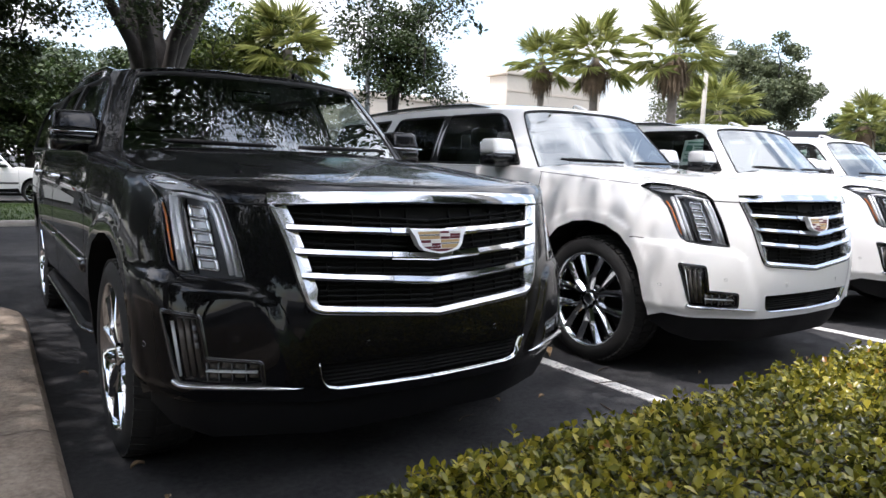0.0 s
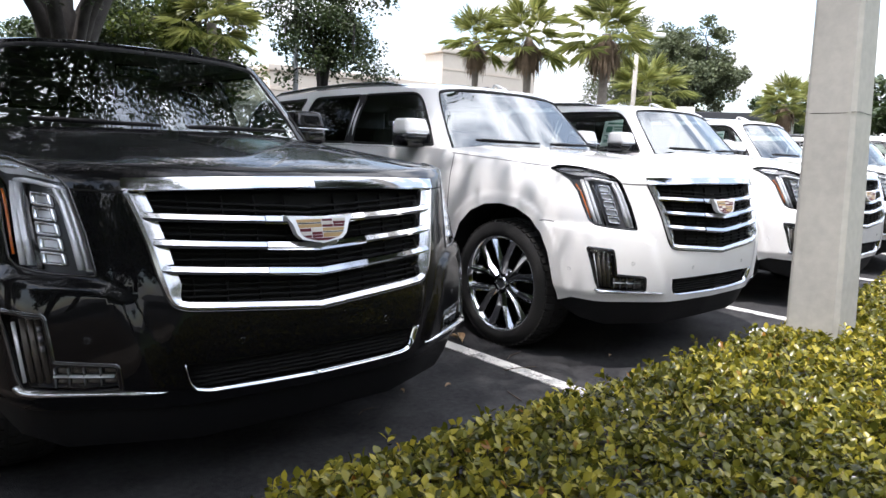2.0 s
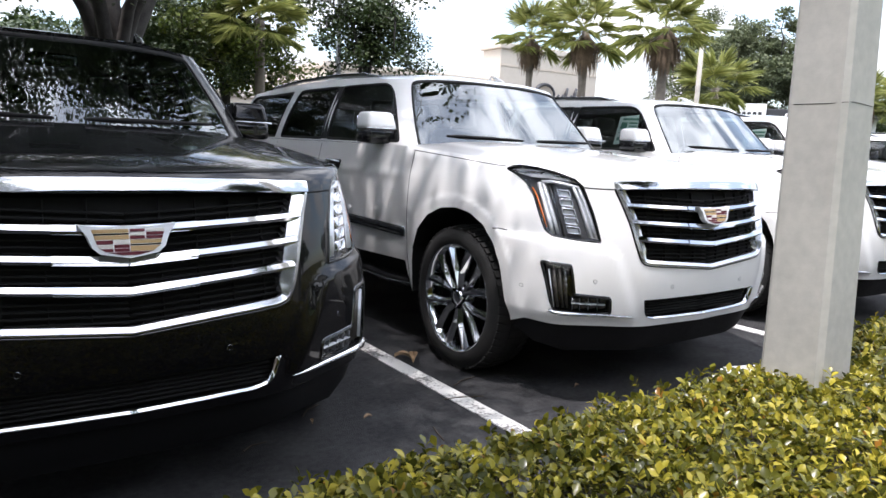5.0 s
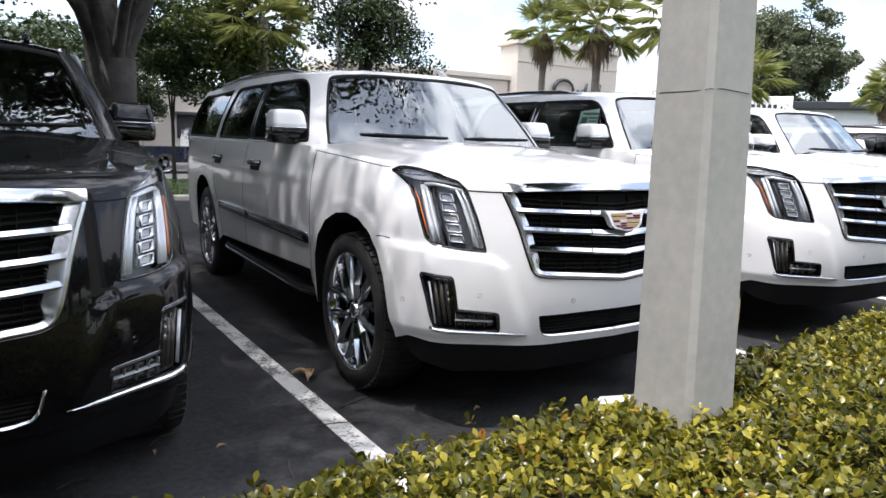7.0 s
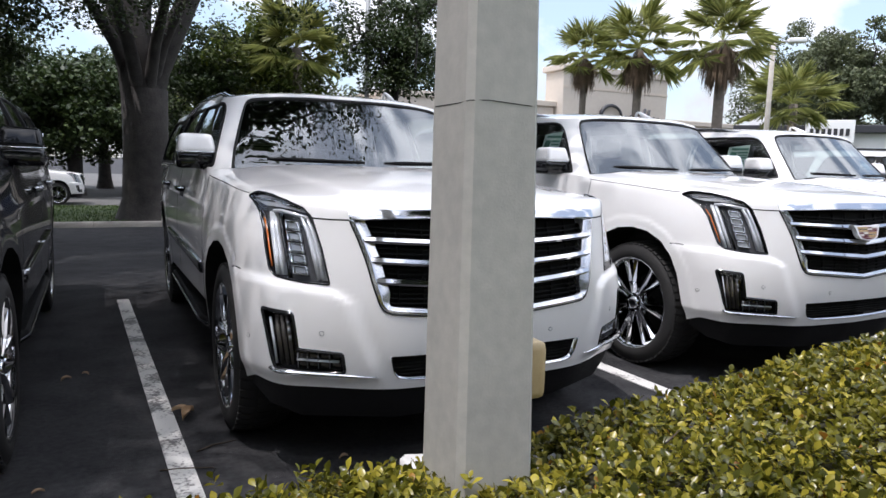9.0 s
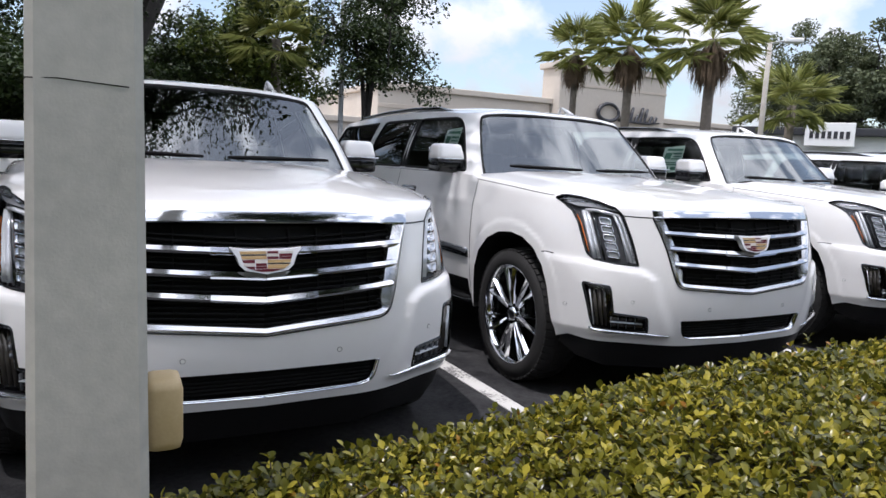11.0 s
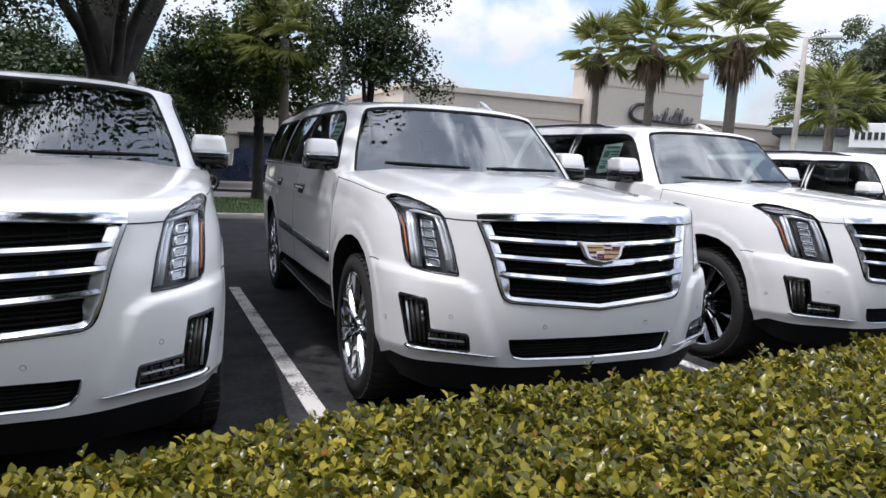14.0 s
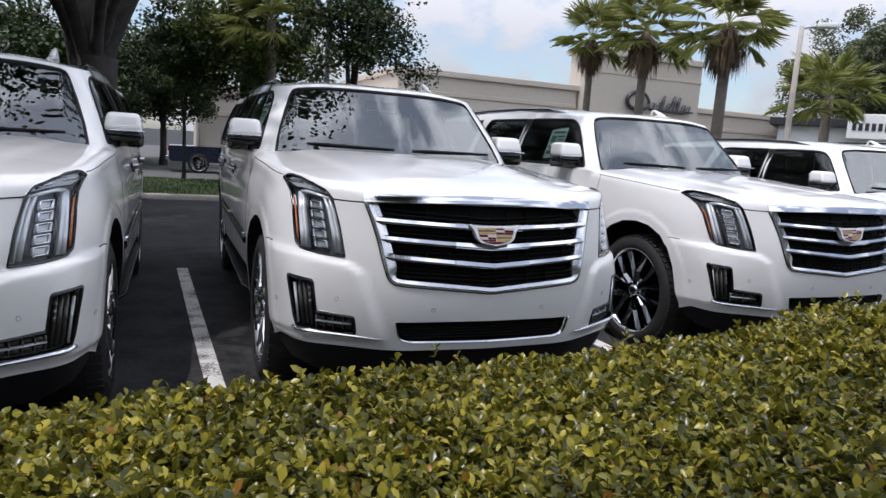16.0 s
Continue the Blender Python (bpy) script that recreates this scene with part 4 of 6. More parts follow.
def make_flank(car, paint):
    for side in (1, -1):
        for y in (2.62, 3.72):
            z = 1.115
            p = BODY.plain(np.array([BODY.find((-1, y, z))]), np.array([z]))[0]
            x = p[0] - .004
            cup = [(side * (x - .028 * b), y + a, z + c) for a, b, c in ((-.10, .1, 0), (-.085, .9, .004), (-.03, 1.3, .006), (.04, 1.3, .006), (.095, .9, .004), (.11, .1, 0))]
            grip = part("door_handle", tube(cup, [.016, .019, .020, .020, .019, .016], 8), CHROME, car)
            loop = rounded([sz(y - .115, z - .05), sz(y + .12, z - .05), sz(y + .12, z + .022), sz(y - .115, z + .022)], .02)
            part("handle_recess", patch(BODY, dense(loop, .03), .002, side, .03, (), bulge), PLASTIC, grip)
        for y0, y1 in ((1.53, 2.78), (2.80, 3.66)):
            line = [sz(y, .728) for y in np.linspace(y0, y1, 18)]
            part("door_moulding", ribbon(BODY, line, [(-.034, -.004), (-.030, .016), (.026, .018), (.034, -.004)], side, False, bulge), DARKCHROME, car)
            part("moulding_strip", ribbon(BODY, [(s, z + .028) for s, z in line], [(-.006, .006), (-.005, .021), (.005, .021), (.006, .006)], side, False, bulge), CHROME, car)
        for pts in ([(1.50, 1.24), (1.505, 1.0), (1.50, .7), (1.48, .42)], [(2.93, 1.25), (2.93, .9), (2.93, .37)], [(3.92, 1.25), (3.90, 1.0), (3.82, .86), (3.72, .66), (3.66, .38)], [(.56, .862), (.62, .865), (.66, .86)]):
            line = dense([sz(*p) for p in pts], .04, False)
            part("panel_gap", ribbon(BODY, line, [(-.003, .0006), (-.002, .0014), (.002, .0014), (.003, .0006)], side, False, bulge), DARK, car)
        bs = np.arange(1.22, BODY.find((-1, 1.55, 1.2)), .05)
        part("panel_gap", ribbon(BODY, [(s, body_top(s) - .012) for s in bs], [(-.002, .0004), (-.0012, .001), (.0012, .001), (.002, .0004)], side, False, bulge), DARK, car)
        gap = dense([(.603, 1.099), (.68, 1.099), (.757, 1.102)], .03, False)
        part("panel_gap", ribbon(BODY, gap, [(-.003, .0006), (-.002, .0014), (.002, .0014), (.003, .0006)], side), DARK, car)
        # sill and running board
        part("sill", block(min(side * .80, side * .90), max(side * .80, side * .90), 1.42, 3.80, .36, .58, .01), PLASTIC, car)
        prof = [(-.90, .415), (-.985, .415), (-1.0, .405), (-1.005, .39), (-.99, .365), (-.90, .35)]
        ys = np.linspace(1.50, 3.74, 20)
        v = [(side * (x + (.10 if k in (0, 19) else .03 if k in (1, 18) else 0) * (1 if x < -.95 else 0)), y, z) for k, y in enumerate(ys) for x, z in prof]
        f = [(k * 6 + i, k * 6 + i + 1, k * 6 + 7 + i, k * 6 + 6 + i) for k in range(19) for i in range(5)] + [tuple(range(6)), tuple(range(114, 120))]
        board = part("running_board", (v, f), PLASTIC, car, "black running board with bright edge", smooth=False)
        ed = [(side * (-1.0 + (.10 if k in (0, 19) else .03 if k in (1, 18) else 0)), y, .382) for k, y in enumerate(ys)]
        part("board_edge", tube(ed, [.011] * 20, 6), DARKCHROME, board)
        # mirror
        mx = -.985
        m = bmesh.new()
        bmesh.ops.create_cube(m, size=1)
        for vv in m.verts:
            k = .82 if vv.co.z > 0 else 1.0
            vv.co = Vector((mx + vv.co.x * .225 * k - (.0 if vv.co.z > 0 else .0), 1.985 + vv.co.y * (.17 if vv.co.z > 0 else .20) + (.02 if vv.co.z > 0 else 0), 1.419 + vv.co.z * .116))
        bmesh.ops.bevel(m, geom=m.edges[:], offset=.034, segments=4, affect="EDGES", profile=.6)
        for vv in m.verts:
            vv.co.x *= side
        bmesh.ops.recalc_face_normals(m, faces=m.faces[:])
        mir = part("door_mirror", m, paint, car)
        b = block(mx - .115, mx + .13, 1.895, 2.085, 1.268, 1.372, .030)
        for vv in b.verts:
            vv.co.x *= side
        bmesh.ops.recalc_face_normals(b, faces=b.faces[:])
        part("mirror_base", b, GLOSSBLACK, mir)
        strip = block(mx - .122, mx + .10, 1.880, 1.893, 1.362, 1.371, .003, 1)
        for vv in strip.verts:
            vv.co.x *= side
        part("mirror_strip", strip, CHROME, mir)
        face = block(mx - .10, mx + .10, 2.085, 2.090, 1.345, 1.45, .002, 1)
        for vv in face.verts:
            vv.co.x *= side
        part("mirror_glass", face, CHROME, mir)
        # tail lamp
        tail = [(BODY.find((-.93, 5.50, .8)), .72), (BODY.find((-.93, 5.50, .8)) + .10, .72), (BODY.find((-.93, 5.48, 1.2)) + .08, 1.25), (BODY.find((-.93, 5.48, 1.2)), 1.25)]
        part("tail_lamp", patch(BODY, dense(tail, .05), .008, side, .05), LAMPRED, car)


def make_wheel(style):
    """A wheel on the flank's left side: outside towards -x, hub at the origin."""
    hub = part("wheel", lathe([(.10, .02), (.10, .19), (.085, .20), (.08, .06), (.06, .03)], 40), DARK, None)
    tyre = [(.14, .30), (.14, .36), (.125, .395), (.09, .413), (.03, .417), (-.03, .417), (-.09, .413), (-.122, .398), (-.137, .365), (-.142, .345), (-.138, .322), (-.128, .305)]
    part("tyre", lathe(tyre, 52), RUBBER, hub)
    tread = []
    for k in range(54):
        a = 2 * math.pi * k / 54
        for x0, x1, tw in ((-.125, -.055, .35), (.055, .12, -.35), (-.04, .04, 0)):
            r = .4165
            c, s = math.cos(a), math.sin(a)
            p = []
            for x, da in ((x0, 0), (x1, tw * .07)):
                for w in (-.016, .016):
                    for rr in (r - .006 - (.012 if abs(x) > .1 else 0), r + .005 - (.012 if abs(x) > .1 else 0)):
                        t = a + da + w / r
                        p.append((x, math.cos(t) * rr, math.sin(t) * rr))
            tread.append((p, [(0, 1, 3, 2), (4, 6, 7, 5), (0, 4, 5, 1), (2, 3, 7, 6), (1, 5, 7, 3)]))
    part("tread", join(*tread), RUBBER, hub, smooth=False)
    rim = [(.12, .290), (.05, .276), (-.06, .278), (-.10, .286), (-.118, .294), (-.130, .306), (-.134, .311), (-.128, .316), (-.11, .314)]
    part("rim", lathe(rim, 52), WHEELCHROME, hub, "chrome rim")
    n = 7 if style == "twin" else 6
    for k in range(n):
        a0 = 2 * math.pi * k / n + .2
        for sg in (-1, 1):
            da0, da1 = (.12, .16) if style == "twin" else (.09, .30)
            w0, w1 = (.015, .020) if style == "twin" else (.026, .034)
            v = []
            for r, da, w, x in ((.065, da0, w0, -.100), (.15, (da0 + da1 * .8) / 2, w0 * .95, -.110), (.292, da1, w1, -.114)):
                t = a0 + sg * da
                rad, tan = np.array([math.cos(t), math.sin(t)]), np.array([-math.sin(t), math.cos(t)])
                for o, xx in ((-w, x + .05), (-w * .9, x + .014), (-w * .22, x - .010), (w * .22, x - .010), (w * .9, x + .014), (w, x + .05)):
                    q = rad * r + tan * o
                    v.append((xx, q[0], q[1]))
            f = [(i * 6 + j, i * 6 + j + 1, i * 6 + 7 + j, i * 6 + 6 + j) for i in range(2) for j in range(5)] + [tuple(range(12, 18))]
            part("spoke", (v, f), WHEELCHROME if style != "dark" else DARKCHROME, hub, smooth=False)
        t = a0 + math.pi / n
        nut = lathe([(-.075, .001), (-.085, .011), (-.095, .011), (-.100, .004)], 8)
        part("wheel_nut", ([(x, y + .062 * math.cos(t), z + .062 * math.sin(t)) for x, y, z in nut[0]], nut[1]), WHEELCHROME, hub)
    part("hub_plate", lathe([(-.06, .105), (-.085, .10), (-.092, .08), (-.085, .05)], 36), DARKCHROME, hub)
    part("centre_cap", lathe([(-.085, .045), (-.112, .043), (-.118, .034), (-.116, .001)], 24), WHEELCHROME, hub)
    return hub


def fit_wheels(car, wheel):
    for side in (1, -1):
        for y in (.995, 4.297):
            w = copy_thing(wheel, pose(-.845 * side, y, .413, 17 * y, 0, 0 if side == 1 else 180))
            w.parent = car


def repaint(car, old, paint):
    for o in car.children_recursive:
        if o.type == "MESH" and o.material_slots and o.material_slots[0].material == old:
            o.material_slots[0].link = "OBJECT"
            o.material_slots[0].material = paint


# ---------- ground ----------
ASPHALT = material("asphalt", (.018, .018, .020), .85, second=(.060, .060, .061), scale=3.2, bump=.7, bump_scale=170, cut=(.33, .68), spec=.15)
LANE = material("worn pale asphalt", (.09, .088, .085), .85, second=(.13, .128, .122), scale=.5, bump=.3, bump_scale=90, spec=.1)
CONCRETE = material("weathered concrete", (.30, .275, .235), .8, second=(.44, .41, .36), scale=3.5, bump=.35, bump_scale=120)
KERBSTONE = material("stained kerb concrete", (.16, .12, .088), .85, second=(.40, .33, .26), scale=4, bump=.6, bump_scale=90)
POLECRETE = material("pale concrete", (.36, .355, .325), .75, second=(.48, .47, .43), scale=2.2, bump=.08, bump_scale=140)
LINEPAINT = material("worn white road paint", (.62, .61, .58), .7, second=(.16, .155, .15), scale=5, bump=.3, bump_scale=140, cut=(.50, .585))
GRASSGROUND = material("turf", (.035, .06, .014), .9, second=(.075, .11, .03), scale=1.4, bump=.6, bump_scale=60)
SOIL = material("mulch", (.045, .030, .020), .9, second=(.10, .07, .045), scale=9, bump=.8, bump_scale=60)
STUCCO = material("cream stucco", (.50, .44, .37), .85, second=(.55, .49, .42), scale=.35, bump=.2, bump_scale=40)
STUCCO_DARK = material("tan stucco", (.50, .43, .35), .85, second=(.56, .48, .40), scale=.35, bump=.2, bump_scale=40)
BARK = material("oak bark", (.022, .019, .017), .9, second=(.065, .058, .052), scale=4, bump=1.0, bump_scale=14)
PALMBARK = material("palm bark", (.11, .09, .07), .9, second=(.20, .17, .14), scale=6, bump=.8, bump_scale=25)
DEADFROND = material("dead palm skirt", (.10, .065, .038), .85, second=(.19, .13, .08), scale=6)
TWIG = material("twig", (.05, .035, .025), .85, second=(.09, .065, .045), scale=12)
# twig brown taken almost to black, with the shade between leaves in the colour
HEDGESHADE = material("shade-dark inner hedge", (.016, .017, .006), .9, second=(.04, .036, .014), scale=14, bump=.8, bump_scale=50)
DRYLEAF = material("dry leaf", (.30, .19, .10), .7, second=(.44, .33, .21), scale=30, bump=.3)
STEEL = material("galvanised steel", (.36, .37, .37), .45, metal=.4, second=(.44, .45, .45), scale=6)
OCHRE = material("ochre plastic", (.42, .32, .17), .55, second=(.48, .37, .21), scale=14)
SIGNDARK = material("dark sign metal", (.03, .03, .034), .4)
SIGNWHITE = material("white sign face", (.72, .72, .70), .6, second=(.76, .76, .74), scale=3)
DARKGLASS = material("dark shop glass", (.02, .024, .028), .08, second=(.03, .035, .04), scale=1)
HEDGELEAF = leaf_material("hedge leaf", (.036, .044, .008), (.155, .152, .020), (.42, .36, .050), .27, .33, odd=(.26, .12, .02))
OAKLEAF = leaf_material("oak leaf", (.016, .030, .009), (.032, .054, .014), (.055, .078, .022), .5, .16)
LIGHTLEAF = leaf_material("light green leaf", (.05, .075, .015), (.09, .12, .025), (.14, .16, .04), .5, .35)
# distance haze is mixed into this leaf colour, paler and greyer than OAKLEAF
HAZELEAF = leaf_material("oak leaf greyed for haze", (.065, .08, .045), (.105, .125, .068), (.15, .17, .10), .6, .25)
PALMLEAF = leaf_material("palm blade", (.13, .15, .045), (.28, .30, .10), (.45, .45, .18), .4, .42)
GRASSBLADE = leaf_material("grass blade", (.03, .06, .012), (.055, .095, .02), (.09, .13, .03), .6, .3)

def sheet(name, x0, x1, y0, y1, z, mat, kind="structure", n=1):
    return part(name, ([(x0, y0, z), (x1, y0, z), (x1, y1, z), (x0, y1, z)], [(0, 1, 2, 3)]), mat, None, smooth=False, kind=kind)

BACK = -.36  # the aisle behind the cars falls away to this level
RISE = .022  # the bays further along stand a little higher
def bay_level(x):
    return float(np.interp(x, [.6, 2.2], [0, RISE]))
part("ground", ([(x, y, z + (bay_level(x) if y < 10 else 0)) for y, z in ((-500, 0), (4.6, 0), (15.4, BACK), (900, BACK)) for x in (-700, .6, 2.2, 700)], [(r * 4 + c, r * 4 + c + 1, r * 4 + c + 5, r * 4 + c + 4) for r in range(3) for c in range(3)]), ASPHALT, None, smooth=False, kind="structure")
sheet("road_far", -60, 60, 21.7, 70, BACK + .006, LANE)

rng = np.random.default_rng(7)
for k, (x, y0, y1) in enumerate(((-1.365, -.25, 4.46), (1.365, -.25, 4.46), (4.11, -.25, 4.5), (6.85, -.2, 4.5), (9.6, -.2, 4.5))):
    sk = .037
    bl = block(-.051, .051, y0, y1, -.01, .005)
    for v in bl.verts:
        v.co.x += x + (4.46 - v.co.y) * sk
        v.co.z += bay_level(v.co.x)
    tagged(part("bay_line", bl, LINEPAINT, None, smooth=False), "worn white painted parking bay line on asphalt", "line", "bay lines", "structure")


def kerb(name, pts, width, height, label, group="", piece=1.5, level=0.0, mat=None):
    """A run of cast kerb stones along a line, each with its own joint."""
    line = dense(pts, piece, False)
    top = thing(name, (0, 0, 0), 0, label, "kerb", group, "structure")
    for a, b in zip(line, line[1:]):
        d = (b - a) / np.linalg.norm(b - a)
        n = np.array([-d[1], d[0]])
        a, b = a + d * .004, b - d * .004
        prof = [(-.012, -.05), (-.006, height - .075), (.006, height - .040), (.026, height - .014), (.060, height), (width - .02, height), (width, height - .02), (width, -.05)]
        v = [(*(p + n * o), z + level) for p in (a, (a + b) / 2, b) for o, z in prof]
        m = len(prof)
        f = [(i * m + j, i * m + j + 1, (i + 1) * m + j + 1, (i + 1) * m + j) for i in range(2) for j in range(m - 1)] + [tuple(range(m)), tuple(range(2 * m, 3 * m))]
        part("kerb_stone", (v, f), mat or CONCRETE, top, smooth="edges")
    return top

arc = [(-4.04 - .62 * (1 - math.cos(t)), 3.25 + .62 * math.sin(t)) for t in np.linspace(0, 1.5, 7)]
kerb("kerb_island", [(-4.04, -2.6), (-4.04, 3.25)] + arc[1:] + [(-9, 3.9)], .30, .15, "weathered concrete kerb round the planted island", piece=1.2, mat=KERBSTONE)
kerb("kerb_verge", [(-40, 15.5), (60, 15.5)], .18, .13, "pale concrete kerb along the grass verge", piece=3.0, level=BACK)
part("island_soil", ([(-14, -3, .11), (-4.3, -3, .11), (-4.3, 3.3, .11), (-4.6, 3.65, .11), (-14, 3.65, .11)], [(0, 1, 2, 3, 4)]), SOIL, None, smooth=False, kind="structure")
part("bed_soil", block(-3.74, 40, -2.15, -.55, -.05, .06, .02), SOIL, None, kind="structure")


def lawn(name, x0, x1, y0, y1, z0, hump, blades, size):
    nx, ny = 60, 14
    v = [(x0 + (x1 - x0) * i / nx, y0 + (y1 - y0) * j / ny, z0 + hump * math.sin(math.pi * j / ny) + .02 * noise.noise((i * .9, j * .9, 3))) for j in range(ny + 1) for i in range(nx + 1)]
    f = [(j * (nx + 1) + i, j * (nx + 1) + i + 1, (j + 1) * (nx + 1) + i + 1, (j + 1) * (nx + 1) + i) for j in range(ny) for i in range(nx)]
    part(name, (v, f), GRASSGROUND, None, kind="structure")
    p = np.column_stack([rng.uniform(max(x0, -8), min(x1, 12), blades), y0 + (y1 - y0) * rng.random(blades) ** 1.3, np.zeros(blades)])
    p[:, 2] = z0 + hump * np.sin(np.pi * (p[:, 1] - y0) / (y1 - y0)) - .01
    a, h = rng.uniform(0, 6.28, blades), rng.uniform(.5, 1.2, blades) * size
    d = np.column_stack([np.cos(a), np.sin(a), 0 * a])
    lean = d[:, [1, 0, 2]] * [1, -1, 1] * (h * rng.uniform(-.5, .5, blades))[:, None]
    tip = p + lean + np.column_stack([0 * a, 0 * a, h])
    w = size * .12
    vv = np.stack([p - d * w, p + d * w, tip], 1).reshape(-1, 3)
    tagged(part(name + "_blades", (vv, np.arange(3 * blades).reshape(-1, 3)), GRASSBLADE, None, kind="stuff"), "short mown green grass on the verge", "grass")

lawn("lawn_verge", -40, 60, 15.68, 21.7, BACK + .10, .10, 26000, .08)


# ---------- leaves ----------
def leaf_cloud(points, size, seed, fold=True, up=0.5):
    """Many small leaves, each its own island, at the given places."""
    r = np.random.default_rng(seed)
    n = len(points)
    along = r.normal(size=(n, 3)); along[:, 2] = along[:, 2] * .7 + up * .2
    along /= np.linalg.norm(along, axis=1, keepdims=True)
    across = np.cross(along, r.normal(size=(n, 3)) + [0, 0, up * 3])
    across /= np.linalg.norm(across, axis=1, keepdims=True) + 1e-9
    l = (size * r.uniform(.6, 1.35, n))[:, None]
    w = l * r.uniform(.26, .42, n)[:, None]
    base, tip = points - along * l * .5, points + along * l * .5
    mid = points + np.cross(across, along) * l * .08
    v = np.stack([base, mid + across * w, tip, mid - across * w], 1).reshape(-1, 3)
    i = np.arange(n) * 4
    f = np.concatenate([np.stack([i, i + 1, i + 2], 1), np.stack([i, i + 2, i + 3], 1)])
    return v, f


def mesh_np(name, v, f, mat, parent, label="", kind=""):
    """Links big arrays quickly."""
    me = bpy.data.meshes.new(name)
    v, f = np.asarray(v, np.float32), np.asarray(f, np.int32)
    me.vertices.add(len(v)); me.vertices.foreach_set("co", v.ravel())
    k = f.shape[1]
    me.loops.add(f.size); me.loops.foreach_set("vertex_index", f.ravel())
    me.polygons.add(len(f)); me.polygons.foreach_set("loop_start", np.arange(len(f), dtype=np.int32) * k)
    me.update(calc_edges=True)
    me.validate()
    me.materials.append(mat)
    ob = new(name, me)
    ob.parent = parent
    return tagged(ob, label=label, kind=kind)


def bend(a, b, sag, n=6, wild=.0, r=None):
    a, b = np.array(a, float), np.array(b, float)
    pts = [a + (b - a) * t + np.array([0, 0, sag * 4 * t * (1 - t)]) for t in np.linspace(0, 1, n)]
    if wild and r is not None:
        pts = [p + r.normal(size=3) * wild * (0 < i < n - 1) for i, p in enumerate(pts)]
    return pts


def tree(name, base, trunk, fork, clumps, leaf, per, label, seed, mat, clump_r=.7, limbs=16, category="tree", lean=(0, 0), flatten=.75, forks=()):
    """Trunk, limbs and twigs to clumps of many leaves; gaps between the clumps show the sky."""
    r = np.random.default_rng(seed)
    if base[1] > 12 and base[2] > -.2:
        base, fork, clumps = (base[0], base[1], BACK + .02), fork + .36, np.asarray(clumps, float) + [0, 0, .36]
    top = thing(name, base, 0, label, category)
    f = np.array([lean[0], lean[1], fork], float)
    flare = [(0, 0, -.1), (0, 0, .15), (0, 0, .6), (lean[0] * .4, lean[1] * .4, fork * .55), tuple(f)]
    part("trunk", tube(flare, [trunk * 1.55, trunk * 1.3, trunk * 1.04, trunk * .95, trunk * .98], 16), BARK, top)
    c = np.asarray(clumps, float)
    wood, ends = [], []
    mid = c.mean(0)
    span = max(np.ptp(c[:, 0]), np.ptp(c[:, 1])) / 2
    main_n = max(3, limbs // 4)
    for k in range(main_n):
        a = 2 * math.pi * (k + r.uniform(-.2, .2)) / main_n + 1.1
        tip = np.array([f[0] + (mid[0] - f[0]) * .35 + math.cos(a) * span * .34, f[1] + (mid[1] - f[1]) * .35 + math.sin(a) * span * .34, mid[2] + r.uniform(-.1, .6)])
        up = f + (tip - f) * [.28, .28, .55]
        pts = [f + [0, 0, -trunk * 1.2], f * .5 + up * .5, up, up * .45 + tip * .55, tip]
        w = trunk * r.uniform(.58, .74)
        if forks:
            w *= .45
        part("limb", tube(pts, list(np.linspace(w, w * .3, 5)), 10), BARK, top)
        ends += [pts[2], pts[3], pts[4], (pts[3] + pts[4]) / 2]
    for (dx, dz, w) in forks:
        pts = [f + [dx * .02, 0, -trunk * .9], f + [dx * .16, 0, dz * .14], f + [dx * .42, .1, dz * .42], f + [dx * .72, .2, dz * .72], f + [dx, .3, dz]]
        part("limb", tube(pts, [w, w * .98, w * .86, w * .7, w * .5], 14), BARK, top)
        ends += [pts[3], pts[4]]
    first = np.array(ends)
    for k in r.permutation(len(c))[:limbs]:
        e = first[np.argmin(np.linalg.norm(first - c[k], axis=1))]
        pts = bend(e, c[k], r.uniform(.1, .4), 7, .1, r)
        wood.append(tube(pts, list(np.linspace(trunk * .2, .02, 7)), 6))
        ends += pts[2:]
    for k in range(len(c)):
        e = np.array(ends)
        j = np.argmin(np.linalg.norm(e - c[k], axis=1))
        if np.linalg.norm(e[j] - c[k]) > .25:
            wood.append(tube(bend(e[j], c[k], .08, 4, .05, r), [.035, .028, .02, .01], 5))
    part("branchwork", join(*wood), BARK, top, kind="stuff")
    spots = []
    for p in c:
        m = int(per * r.uniform(.6, 1.4))
        q = r.normal(size=(m, 3))
        q *= (r.random((m, 1)) ** .42) / np.linalg.norm(q, axis=1, keepdims=True) * [1, 1, flatten]
        q *= clump_r * r.uniform(.7, 1.2)
        spots.append(p + q)
    mesh_np("crown", *leaf_cloud(np.concatenate(spots), leaf, seed), mat, top, kind="stuff")
    return top


def ball(n, centre, radii, seed, shell=.45, cond=None):
    """Clump centres in an uneven ellipsoid, thinner inside."""
    r = np.random.default_rng(seed)
    out = []
    while len(out) < n:
        d = r.normal(size=3); d /= np.linalg.norm(d)
        k = (shell + (1 - shell) * r.random()) * (1 + .22 * noise.noise((d[0] * 2 + seed, d[1] * 2, d[2] * 2)))
        p = np.array(centre) + d * k * np.array(radii)
        if cond is None or cond(p):
            out.append(p)
    return np.array(out)


# ---------- hedge in the foreground ----------
def hedge_top(x):
    return np.interp(x, [-3.6, -3.2, -.6, .4, 1.2, 2.6, 3.3, 3.9, 5, 12], [.36, .45, .475, .55, .645, .68, .72, .82, .85, .86])

